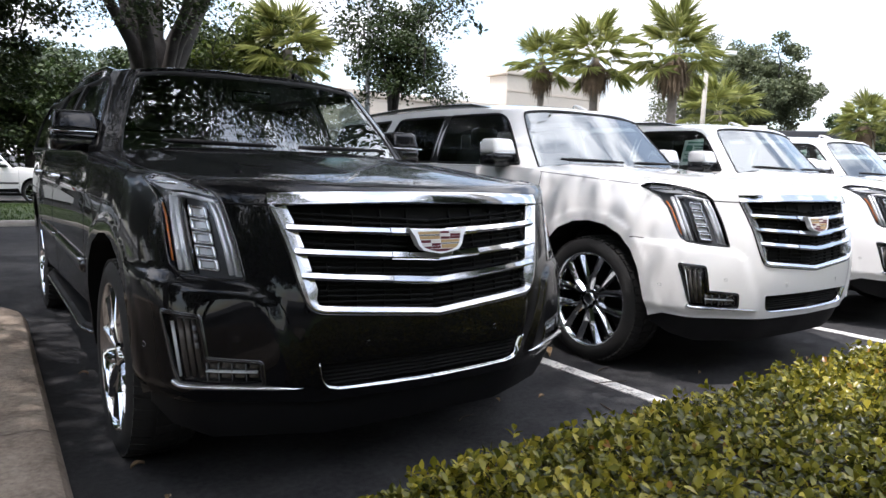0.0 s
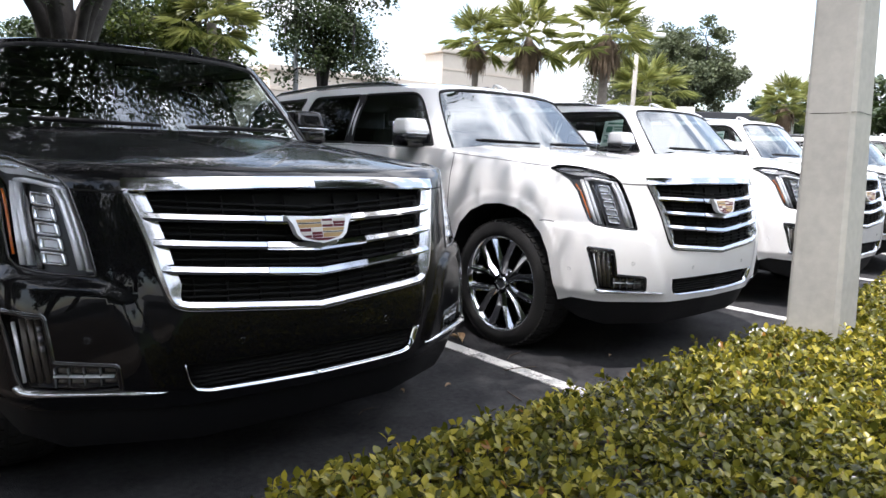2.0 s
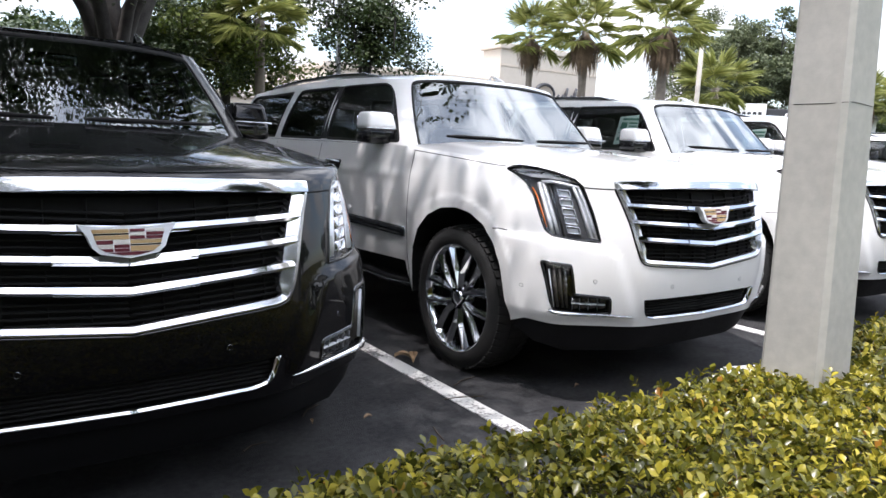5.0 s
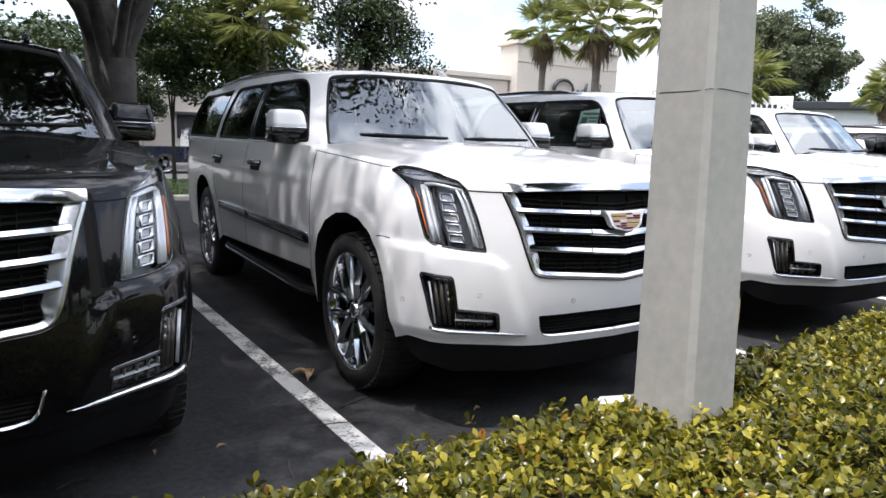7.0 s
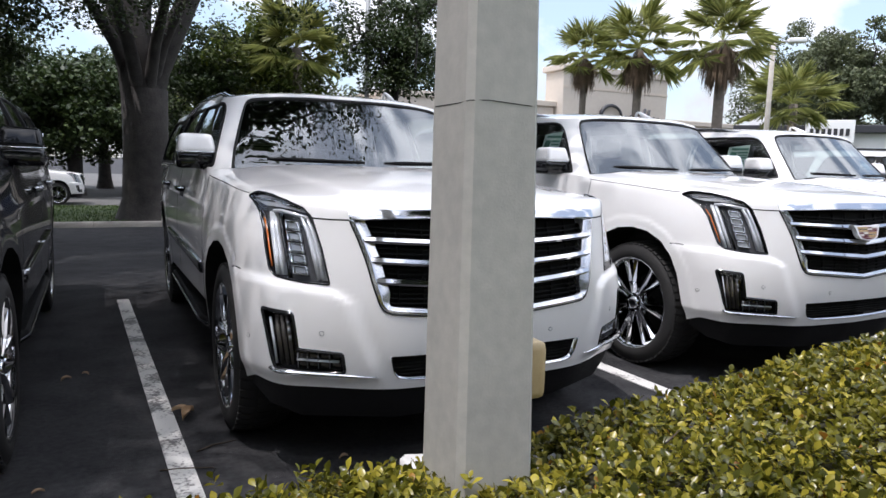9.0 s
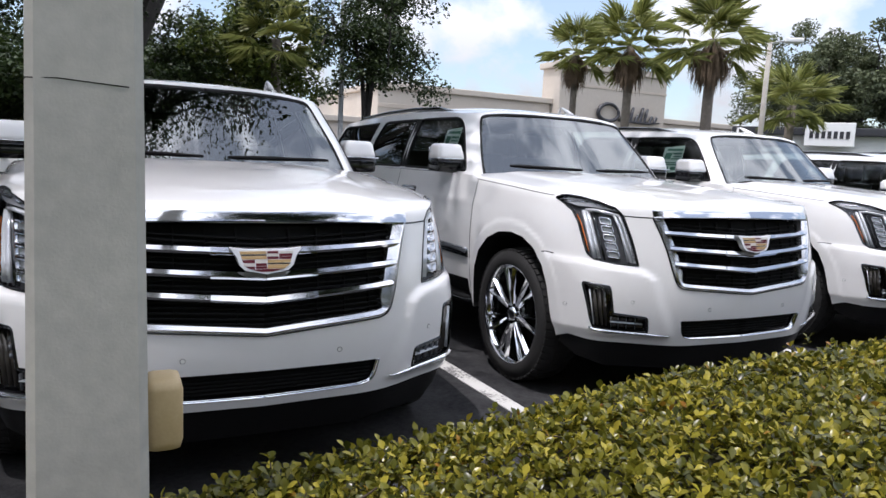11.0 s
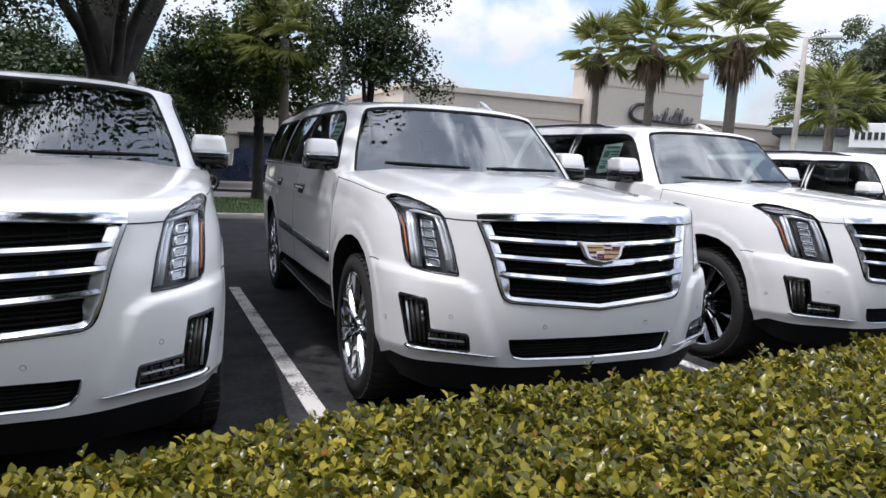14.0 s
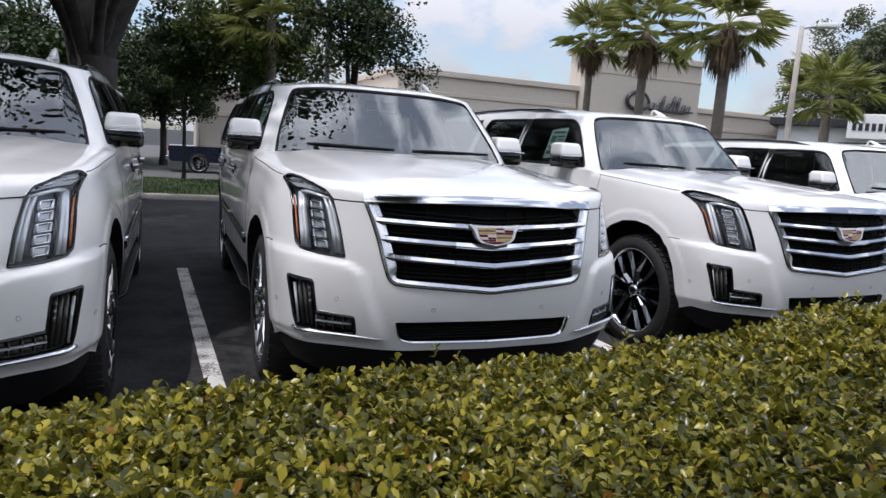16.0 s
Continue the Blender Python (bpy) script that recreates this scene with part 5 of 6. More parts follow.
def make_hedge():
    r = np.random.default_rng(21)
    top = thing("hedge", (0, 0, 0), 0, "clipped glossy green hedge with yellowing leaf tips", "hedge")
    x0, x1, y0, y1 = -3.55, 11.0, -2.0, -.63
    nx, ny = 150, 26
    # closed sheet under the leaves; its dark colour gives the shaded gaps
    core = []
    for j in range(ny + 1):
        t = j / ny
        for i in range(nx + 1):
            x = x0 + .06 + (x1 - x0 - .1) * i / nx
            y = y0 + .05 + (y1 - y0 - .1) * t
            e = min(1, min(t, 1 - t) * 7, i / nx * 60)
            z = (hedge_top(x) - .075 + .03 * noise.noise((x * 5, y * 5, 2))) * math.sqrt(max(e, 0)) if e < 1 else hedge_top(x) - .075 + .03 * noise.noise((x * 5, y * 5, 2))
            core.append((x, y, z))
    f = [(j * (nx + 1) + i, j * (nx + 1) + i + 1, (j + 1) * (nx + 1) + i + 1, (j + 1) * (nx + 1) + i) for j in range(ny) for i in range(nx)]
    part("twig_core", (core, f), HEDGESHADE, top, "dark sheet for the brown twigs and shade deep in the hedge")
    n_top, n_back, n_end = 21500, 3800, 500
    near = r.random(n_top) < .82
    px = np.where(near, r.uniform(x0, 5.2, n_top), r.uniform(5.2, x1, n_top))
    py = r.uniform(y0, y1, n_top)
    pt = np.column_stack([px, py, hedge_top(px) - np.abs(r.normal(0, .030, n_top)) + .022 * np.array([noise.noise((a * 4, b * 4, 0)) for a, b in zip(px, py)])])
    edge = np.minimum(np.minimum(py - y0, y1 - py), px - x0)
    pt[:, 2] -= np.clip(.10 - edge, 0, .1) ** 1.5 * 2.2
    bx = r.uniform(x0, 7, n_back)
    pb = np.column_stack([bx, y1 + r.normal(0, .035, n_back), hedge_top(bx) * np.sqrt(r.random(n_back)) - .05])
    pe = np.column_stack([x0 + np.abs(r.normal(0, .05, n_end)), r.uniform(y0, y1, n_end), .38 * np.sqrt(r.random(n_end))])
    sprig = np.concatenate([pt, pb, pe])
    axis = np.concatenate([np.tile([0, 0, 1.0], (n_top, 1)), np.tile([0, .8, .6], (n_back, 1)), np.tile([-.8, 0, .6], (n_end, 1))]) + r.normal(0, .33, (len(sprig), 3))
    axis /= np.linalg.norm(axis, axis=1, keepdims=True)
    shoots = r.random(len(sprig)) < .03
    sprig = sprig + axis * np.where(shoots, r.uniform(.02, .07, len(sprig)), 0)[:, None]
    k = 6
    n = len(sprig) * k
    P, A = np.repeat(sprig, k, 0), np.repeat(axis, k, 0)
    ref = np.cross(A, [.37, .91, .18]); ref /= np.linalg.norm(ref, axis=1, keepdims=True)
    oth = np.cross(A, ref)
    ang = np.tile(np.arange(k) * 2.4, len(sprig)) + np.repeat(r.uniform(0, 6.28, len(sprig)), k)
    out = ref * np.cos(ang)[:, None] + oth * np.sin(ang)[:, None]
    lift = np.tile(np.linspace(.15, 1.15, k), len(sprig))[:, None] + r.normal(0, .2, (n, 1))
    d = out + A * lift; d /= np.linalg.norm(d, axis=1, keepdims=True)
    side = np.cross(d, A); side /= np.linalg.norm(side, axis=1, keepdims=True) + 1e-9
    nrm = np.cross(side, d)
    l = r.uniform(.023, .041, (n, 1)); w = l * r.uniform(.25, .34, (n, 1))
    b = P + A * np.tile(np.linspace(-.018, .012, k), len(sprig))[:, None]
    mid = b + d * l * .55
    v = np.stack([b, mid + side * w * 1.05 + nrm * w * .3, b + d * l - nrm * l * .08, mid - side * w * 1.05 + nrm * w * .3, mid + d * l * .22 + side * w * .75 + nrm * w * .12, mid + d * l * .22 - side * w * .75 + nrm * w * .12, mid - nrm * 0], 1)
    cut = 240
    i = np.arange(n)[:, None] * 7
    tri = np.array([(0, 6, 1), (1, 6, 4), (4, 6, 2), (2, 6, 5), (5, 6, 3), (3, 6, 0)])
    close = np.argsort(np.abs(P[:, 0] - .6) + 3 * np.abs(P[:, 1] + 1.15) + 4 * (hedge_top(P[:, 0]) + .03 - P[:, 2]))[:cut]
    rest = np.ones(n, bool); rest[close] = False
    vr = v[rest].reshape(-1, 3)
    fr = (np.arange(rest.sum())[:, None, None] * 7 + tri[None]).reshape(-1, 3)
    ob = mesh_np("foliage", vr, fr, HEDGELEAF, top, kind="stuff")
    ob.data.polygons.foreach_set("use_smooth", [True] * len(ob.data.polygons))
    stems = [tube([p - a * .12, p - a * .04, p + a * .012], [.003, .0025, .0015], 4) for p, a in zip(sprig[:2500], axis[:2500])]
    part("stemwork", join(*stems), TWIG, top, kind="stuff")
    return top, [v[c] for c in close], tri

hedge, NEAR_LEAVES, LEAF_TRI = make_hedge()


# ---------- lamp column on its pier ----------
def column(name, base, size, height, turn, mat, label, cham=.020):
    top = thing(name, base, turn, label, "lamp post")
    a = size / 2
    prof = [(-a + cham, -a), (a - cham, -a), (a, -a + cham), (a, a - cham), (a - cham, a), (-a + cham, a), (-a, a - cham), (-a, -a + cham)]
    zs = [0, .05, .6, 1.2, 1.484, 1.488, 1.492, 2.0, 3.0, 5.0, height]
    v, m = [], 8
    for z in zs:
        k = 1 - .084 * min(z, 2) - .03 * max(z - 2, 0) * (.992 if z == 1.488 else 1)
        v += [(x * k, y * k, z) for x, y in prof]
    f = [(i * m + j, i * m + (j + 1) % m, (i + 1) * m + (j + 1) % m, (i + 1) * m + j) for i in range(len(zs) - 1) for j in range(m)] + [tuple(range(len(v) - m, len(v)))]
    top.matrix_basis = pose(*base, -2.0, .4, turn)
    shaft = part("shaft", (v, f), mat, top, smooth=False)
    return top, shaft

post, shaft = column("lamp_post", (-.561, -.820, 0), .248, 7.5, .3, POLECRETE, "tall tapered square concrete lamp post with chamfered corners")
part("joint_line", tube([(-.1085, .08, 1.490), (-.1085, -.05, 1.486), (-.1065, -.1065, 1.488), (-.05, -.1085, 1.492), (.08, -.1085, 1.486)], [.0013] * 5, 5), DARK, shaft)
pier = bmesh.new()
low = [pier.verts.new((x, y, -.05)) for x, y in ((-.672, -.51), (-.645, -1.05), (-.08, -1.05), (-.08, -.70))]
face = pier.faces.new(low)
up = bmesh.ops.extrude_face_region(pier, geom=[face])
for v in up["geom"]:
    if isinstance(v, bmesh.types.BMVert):
        v.co.z = .42
bmesh.ops.recalc_face_normals(pier, faces=pier.faces[:])
bmesh.ops.bevel(pier, geom=pier.edges[:], offset=.012, segments=2, affect="EDGES")
tagged(part("post_pier", pier, SIGNWHITE, None), "whitish concrete pier round the lamp post base", "pier")
boxy = block(-.446, -.362, -.855, -.735, .67, .84, .024)
box = tagged(part("junction_box", boxy, OCHRE, None), "faded ochre electrical junction box on the lamp post", "electrical box")
part("box_plate", block(-.456, -.444, -.865, -.725, .655, .855, .003, 1), STEEL, box)


# ---------- building ----------
def showroom():
    b = thing("showroom", (0, 35, 0), 0, "cream stucco showroom with a square sign tower", "building")
    def wing(x0, x1, h, depth=14, mat=STUCCO):
        w = part("wall", block(x0, x1, 0, depth, BACK, h, .03, 1), mat, b, smooth=False)
        part("parapet", block(x0 - .15, x1 + .15, -.18, depth, h, h + .35, .05), STUCCO, w, smooth=False)
        part("band", block(x0, x1, -.06, .0, h - 1.1, h - .85, .02, 1), STUCCO_DARK, w, smooth=False)
        return w
    left = wing(13.2, 25.1, 5.4)
    low = wing(2.6, 13.0, 3.3, 10)
    wing(34.35, 46.5, 4.8)
    t = part("tower", block(25.2, 34.2, -.8, 1.2, BACK, 7.7, .04, 1), STUCCO, b, smooth=False)
    part("tower_cap", block(25.0, 34.4, -1.0, 1.4, 7.7, 8.1, .08), STUCCO, t, smooth=False)
    part("tower_band", block(25.2, 34.2, -.84, -.80, 6.6, 6.75, .01, 1), STUCCO_DARK, t, smooth=False)
    for x in np.arange(14.4, 25, 2.2):
        win = part("window", block(x, x + 1.8, -.06, .1, .5, 2.9, .02, 1), DARKGLASS, left, smooth=False)
        part("window_frame", block(x - .08, x + 1.88, -.09, -.02, 2.9, 3.0, .01, 1), SIGNDARK, win, smooth=False)
    for x in (4.2, 6.6, 9.0):
        win = part("window", block(x, x + 1.7, -.06, .1, 1.0, 2.2, .02, 1), DARKGLASS, low, smooth=False)
        part("awning", block(x - .1, x + 1.8, -.45, -.02, 2.2, 2.35, .03), SIGNDARK, win, smooth=False)
    for x in np.arange(37, 46, 2.4):
        part("window", block(x, x + 1.7, -.06, .1, .4, 2.6, .02, 1), DARKGLASS, b, smooth=False)
    # raised script drawn as plain slanted strokes
    part("sign_stroke", tube([(29.1 + .85 * math.cos(a) * (1 - .1 * math.sin(a)), -1.0, 5.12 + .56 * math.sin(a)) for a in np.linspace(.45, 6.74, 26)], list(.09 + .05 * np.sin(np.linspace(0, 3.14, 26))), 8), SIGNDARK, t)
    for k, (x, h) in enumerate(((30.2, .38), (30.65, .42), (31.0, .9), (31.45, .42), (31.85, .95), (32.25, .9), (32.7, .42), (33.1, .38))):
        part("sign_stroke", tube([(x, -1.0, 4.68), (x + .06, -1.0, 4.68 + h * .5), (x + .2, -1.0, 4.68 + h)], [.10, .13, .09], 8), SIGNDARK, t)
    part("sign_stroke", tube([(30.0, -1.0, 4.66), (31.4, -1.0, 4.62), (32.6, -1.0, 4.60), (33.6, -1.0, 4.70)], [.08, .10, .10, .05], 8), SIGNDARK, t)
    return b

showroom()

def far_shop():
    b = thing("roadside_shop", (38.9, 29.7, 0), -54, "low white shop with a dark roof and fascia sign", "building")
    part("wall", block(-1.5, 12, 0, 8, BACK, 4.2, .03, 1), SIGNWHITE, b, smooth=False)
    part("roof", block(-2, 12.4, -.6, 8.4, 4.2, 4.7, .06), SIGNDARK, b, smooth=False)
    f = part("fascia", block(2.4, 5.2, -.82, -.62, 3.5, 5.0, .03, 1), SIGNWHITE, b, smooth=False)
    for k in range(7):
        part("sign_bar", block(2.66 + .34 * k, 2.88 + .34 * k, -.86, -.82, 4.0, 4.45, .01, 1), SIGNDARK, f, smooth=False)
    for x in (-.6, 7.5, 9.6):
        part("window", block(x, x + 1.4, -.05, .1, .5, 2.4, .02, 1), DARKGLASS, b, smooth=False)
far_shop()


# ---------- street lamps ----------
def street_lamp(base, h, arms, label, turn=0, mat=None, r=.14):
    base, h = (base[0], base[1], BACK), h + .36
    top = thing("street_lamp", base, turn, label, "street lamp", "car park lamps")
    pole = part("pole", tube([(0, 0, 0), (0, 0, h * .5), (0, 0, h)], [r, r * .86, r * .72], 10), mat or CONCRETE, top)
    for s in arms:
        a = part("arm", tube([(0, 0, h - .1), (s * .4, 0, h), (s * .7, 0, h)], [.05, .045, .04], 6), STEEL, top)
        part("lantern", block(min(s * .6, s * 1.35), max(s * .6, s * 1.35), -.22, .22, h - .06, h + .14, .04), SIGNWHITE, a)
street_lamp((26.0, 19.4, 0), 7.4, (1,), "pale single-headed car park lamp on a concrete pole", -38)
street_lamp((5.14, 15.9, 0), 8.5, (1,), "thin grey car park lamp pole behind a dark tree", 20, STEEL, .08)
street_lamp((50, 21, 0), 7.2, (1, -1), "pale double-headed car park lamp on a concrete pole", -60)


# ---------- palms ----------
def frond_mesh(seed, blades=34, length=.92):
    """A fan frond: stalk and a fan of narrow drooping blades."""
    r = np.random.default_rng(seed)
    v, f = [], []
    for k in range(3):
        x0, x1 = length * k / 3, length * (k + 1) / 3
        i = len(v)
        w0, w1 = .022 - .004 * k, .018 - .004 * k
        v += [(x0, -w0, -.06 * x0 * x0), (x0, w0, -.06 * x0 * x0), (x1, w1, -.06 * x1 * x1), (x1, -w1, -.06 * x1 * x1)]
        f.append((i, i + 1, i + 2, i + 3))
    hub = np.array([length, 0, -.06 * length ** 2])
    for k in range(blades):
        a = -1.95 + 3.9 * k / (blades - 1) + r.normal(0, .03)
        ln = (.98 - .15 * abs(a)) * r.uniform(.82, 1.12)
        d = np.array([math.cos(a), math.sin(a), 0])
        s = np.array([-d[1], d[0], 0])
        tw = np.array([0, 0, .03 * (1 if k % 2 else -1)])
        m = hub + d * ln * .5 + [0, 0, -.03 * ln]
        t = hub + d * ln + [0, 0, -.24 * ln * r.uniform(.3, 1.5)]
        i = len(v)
        v += [tuple(hub), tuple(m + s * .017 + tw), tuple(t), tuple(m - s * .017 - tw)]
        f += [(i, i + 1, i + 2), (i, i + 2, i + 3)]
    me = bpy.data.meshes.new("frond")
    me.from_pydata(v, [], f)
    me.materials.append(PALMLEAF)
    return me

FRONDS = [frond_mesh(s) for s in (1, 2, 3)]

def palm(base, h, size, label, seed, skirt=True, fronds=27):
    r = np.random.default_rng(seed)
    base, h = (base[0], base[1], BACK), h + .36
    top = thing("fan_palm", base, 0, label, "palm tree", "palms by the showroom")
    part("trunk", tube([(0, 0, -.1), (0, 0, .5), (.04, .02, h * .5), (.02, 0, h)], [.24 * size, .19 * size, .16 * size, .15 * size], 12), PALMBARK, top)
    if skirt:
        n = 420
        a, z = r.uniform(0, 6.28, n), r.uniform(0, 1, n)
        p0 = np.column_stack([np.cos(a) * .15, np.sin(a) * .15, h - .1 - z * .7]) * [size, size, 1]
        out = np.column_stack([np.cos(a), np.sin(a), 0 * a]) * (r.uniform(.25, .62, n) * size * (1 - .35 * z))[:, None]
        p1 = p0 + out + np.column_stack([0 * a, 0 * a, -r.uniform(.5, 1.15, n) * size])
        t = np.column_stack([-np.sin(a), np.cos(a), 0 * a]) * .03 * size
        v = np.stack([p0 - t * .3, p0 + t * .3, (p0 + p1) / 2 + out * .35 + t, p1, (p0 + p1) / 2 + out * .35 - t], 1).reshape(-1, 3)
        i = np.arange(n) * 5
        f = np.concatenate([np.stack([i, i + 1, i + 2], 1), np.stack([i, i + 2, i + 4], 1), np.stack([i + 4, i + 2, i + 3], 1)])
        mesh_np("dead_skirt", v, f, DEADFROND, top, "hanging brown dead fronds", "stuff")
    for k in range(fronds):
        t = k / fronds
        el = 84 - 112 * t ** .9 + r.normal(0, 6)
        m = Matrix.Translation((0, 0, h + .15 - .35 * t)) @ Matrix.Rotation(k * 2.399 + r.normal(0, .15), 4, "Z") @ Matrix.Rotation(radians(-el), 4, "Y") @ Matrix.Rotation(r.normal(0, .25), 4, "X") @ Matrix.Scale(size * r.uniform(.8, 1.12), 4)
        ob = new("frond", FRONDS[k % 3])
        ob.parent, ob.matrix_basis = top, m
    return top

palm((17.5, 22.2, 0), 6.3, .95, "tall fan palm with a shaggy brown skirt", 1)
palm((18.0, 19.3, 0), 6.25, 1.08, "tall fan palm with a thick reddish dead skirt", 2)
palm((18.2, 15.3, 0), 6.0, 1.15, "tall fan palm with drooping grey-green fronds", 3)
palm((4.1, 19.6, 0), 4.9, 1.0, "yellow-green fan palm behind dark trees", 4, False)
palm((32.8, 23.2, 0), 5.3, 1.5, "short bright fan palm beside the showroom", 5, False)
palm((31.5, 14.2, 0), 4.2, .9, "slender fan palm near the far lamp", 7)
palm((36.5, 14.6, 0), 4.6, .9, "slender fan palm near the far lamp", 8)
palm((46.0, 12.0, 0), 5.2, 1.0, "slender fan palm near the far lamp", 9)


# ---------- trees ----------
def over_cars(p):
    edge = np.interp(p[0], [-30, -6.0, -4.0, -2.6, -1.0, .8, 2.2, 2.9, 30], [-3.0, -2.2, -.6, 1.0, 1.55, 1.75, 2.0, 6.2, 7.4])
    return p[1] > edge and p[2] > 3.3 and not (p[0] > 2.0 and p[1] > 11.5)

main = np.concatenate([ball(500, (-2.2, 10.0, 6.8), (9.4, 12.0, 2.8), 5, .25, over_cars), ball(78, (-1.9, 3.0, 7.0), (2.5, 1.9, .9), 8, .1, over_cars), ball(22, (.9, 3.0, 7.1), (2.2, 1.7, .6), 6, .1, over_cars), ball(60, (-6.6, 12.0, 4.9), (3.6, 4.2, 1.5), 7, .1)]) - np.array([-.54, 16.4, -.3])
tree("oak_tree", (-.54, 16.4, -.3), .56, 3.3, main, .088, 320, "broad live oak with a forked grey trunk in the grass verge", 31, OAKLEAF, .95, 26, forks=((-.8, 3.6, .50), (1.5, 3.2, .37)))
side = ball(340, (-6.0, -1.2, 5.8), (6.4, 7.0, 2.4), 9, .15, lambda p: p[2] > (4.0 if p[0] > -5.5 and p[1] > -6 else 2.9) and (p[0] < (-3.2 if p[1] > 0 else -3.9))) - np.array([-7.2, 1.0, 0])
tree("oak_tree", (-7.2, 1.0, .1), .30, 3.2, side, .085, 235, "live oak growing in the planted kerb island", 32, OAKLEAF, .9, 16)
dark = ball(64, (.2, 0, 4.3), (2.1, 2.1, 2.5), 11, .2)
tree("shade_tree", (5.7, 15.4, 0), .13, 1.9, dark, .10, 270, "dark airy upright tree in the grass verge", 33, OAKLEAF, .55, 14)
for k, (x, y, h, rr) in enumerate(((-4.6, 16.8, 4.6, 2.5), (1.64, 21.2, 3.9, 2.2), (-8.2, 18.0, 4.6, 2.8))):
    tree("young_tree", (x, y, .1), .06, 1.5, ball(70, (0, 0, h), (rr, rr, 1.9), 20 + k, .1), .11, 330, "young thin-trunked tree with dark foliage on the verge", 40 + k, OAKLEAF, .55, 9)
tree("light_tree", (3.6, 21.5, 0), .18, 2.2, ball(80, (0, 0, 4.3), (3.0, 2.6, 2.2), 13, .2), .15, 260, "light olive-green tree hung with moss", 36, LIGHTLEAF, .75, 12)
tree("oak_tree", (50, 31, 0), .42, 2.8, ball(120, (0, 0, 8.0), (6.0, 5.6, 4.6), 15, .25), .27, 280, "large far live oak with haze put into its grey-green leaves", 37, HAZELEAF, .95, 18)
tree("oak_tree", (58, 40, 0), .4, 2.4, ball(150, (0, 0, 9.0), (8.4, 6.5, 6.2), 16, .25), .24, 300, "large far live oak with haze put into its grey-green leaves", 38, HAZELEAF, 1.25, 18)
tree("shade_tree", (.9, 32.0, 0), .15, 1.4, ball(80, (0, 0, 3.6), (2.6, 2.2, 2.6), 12, .1), .16, 300, "dark dense tree behind the grass verge", 34, OAKLEAF, .75, 12)
# added behind the viewpoint to block low sky from the black car's front
tree("oak_tree", (-5.6, -9.8, 0), .32, 2.0, ball(120, (0, 0, 4.3), (5.2, 3.4, 3.0), 14, .1), .16, 260, "unseen dense live oak added to darken the cars' reflections", 35, OAKLEAF, .95, 14)
# added out of view; the crown is placed so its shadow meets the hedge
tree("oak_tree", (3.8, -5.6, 0), .2, 3.0, ball(44, (-2.5, 2.85, 5.2), (1.6, .9, .8), 17, .1), .09, 300, "unseen live oak added to shade the hedge's near edge", 39, OAKLEAF, .6, 9)
# a twig hanging from the broad oak over the gap between the cars
sprig = thing("hanging_twig", (-1.53, 1.66, 0), 0, "thin leafy oak twig hanging over the parked cars", "twig")
stem = [(-.9, .6, 6.6), (-.6, .4, 4.5), (-.35, .12, 3.0), (-.20, .02, 2.5), (-.06, 0, 2.32), (.09, -.02, 2.12)]
part("stem", tube(stem, [.014, .010, .006, .004, .003, .0015], 5), BARK, sprig)
rt = np.random.default_rng(77)
mesh_np("leaves", *leaf_cloud(np.array([np.array((-.28, .06, 2.72)) * (1 - a) + np.array((.09, -.02, 2.12)) * a for a in rt.random(44)]) + rt.normal(size=(44, 3)) * .022, .05, 78), OAKLEAF, sprig, kind="stuff")
# belts of trees that close the place; unseen front ones added to darken reflections
belt = [(-13.5, -5.5, 3.6), (-14.5, 2.5, 3.9), (-12.5, 9.5, 3.4), (-14, 25.5, 3.6), (-9.8, 27, 3.8), (-5.8, 28.5, 3.6), (-2.6, 30, 3.4), (-26, 30, 4.5), (-19, 33, 5), (-12, 31, 4.2), (-6.5, 34, 4.6), (-1.5, 37, 4.2), (47, 16, 4.6), (58, 24, 5.2), (60, 10, 5), (52, 5, 4.4), (66, 0, 5), (-30, 14, 5), (-34, 2, 5), (-20, -12, 6), (-13, -13, 6), (-6.5, -13.5, 6.4), (0, -15, 5.2), (6.5, -17, 4.8), (13, -16, 4.6), (20, -17, 4.8), (28, -16, 4.8), (36, -14, 5)]
for k, (x, y, s) in enumerate(belt):
    seen = y > 5 and x < 30
    tree("oak_tree", (x, y, 0), .3, 1.6, ball(75 if seen else 60, (0, 0, s * .95), (s, s * .9, s * .62), 60 + k, .25), .20 if seen else .40, 300 if seen else 140, "broad dark green tree in the belt round the car park", 70 + k, OAKLEAF, s * .25, 9)
# unseen ground, added as dark turf to keep bounce and reflections low
sheet("lawn_front", -4.04, 60, -40, -2.1, .05, GRASSGROUND)


# ---------- parked cars ----------
proto = make_suv(WHITE)
wheel_a, wheel_b, wheel_c = make_wheel("split"), make_wheel("twin"), make_wheel("dark")
ROW = "row of parked wagons"
def park(place, turn, scale, paint, wheel, label, group=ROW):
    c = copy_thing(proto, pose(*place, 0, 0, turn) @ Matrix.Diagonal((*scale, 1)))
    fit_wheels(c, wheel)
    if paint is not WHITE:
        repaint(c, WHITE, paint)
    return tagged(c, label, "car", group)

park((-2.839, -.05, -.008), .8, (1, 1, 1), BLACK, wheel_a, "glossy black long sport utility wagon with a chrome grille")
w1 = park((0, 0, 0), 0, (1, 1, 1), WHITE, wheel_a, "pearl white long wagon with split-spoke chrome wheels, dappled with shade")
w2 = park((2.696, .106, RISE), -.3, (1, 1, 1), WHITE, wheel_b, "pearl white long wagon with broad twin-spoke chrome wheels")
w3 = park((5.45, .36, RISE), 2, (1, 1, 1), WHITE, wheel_c, "pearl white long wagon with dark wheels and a price sheet")
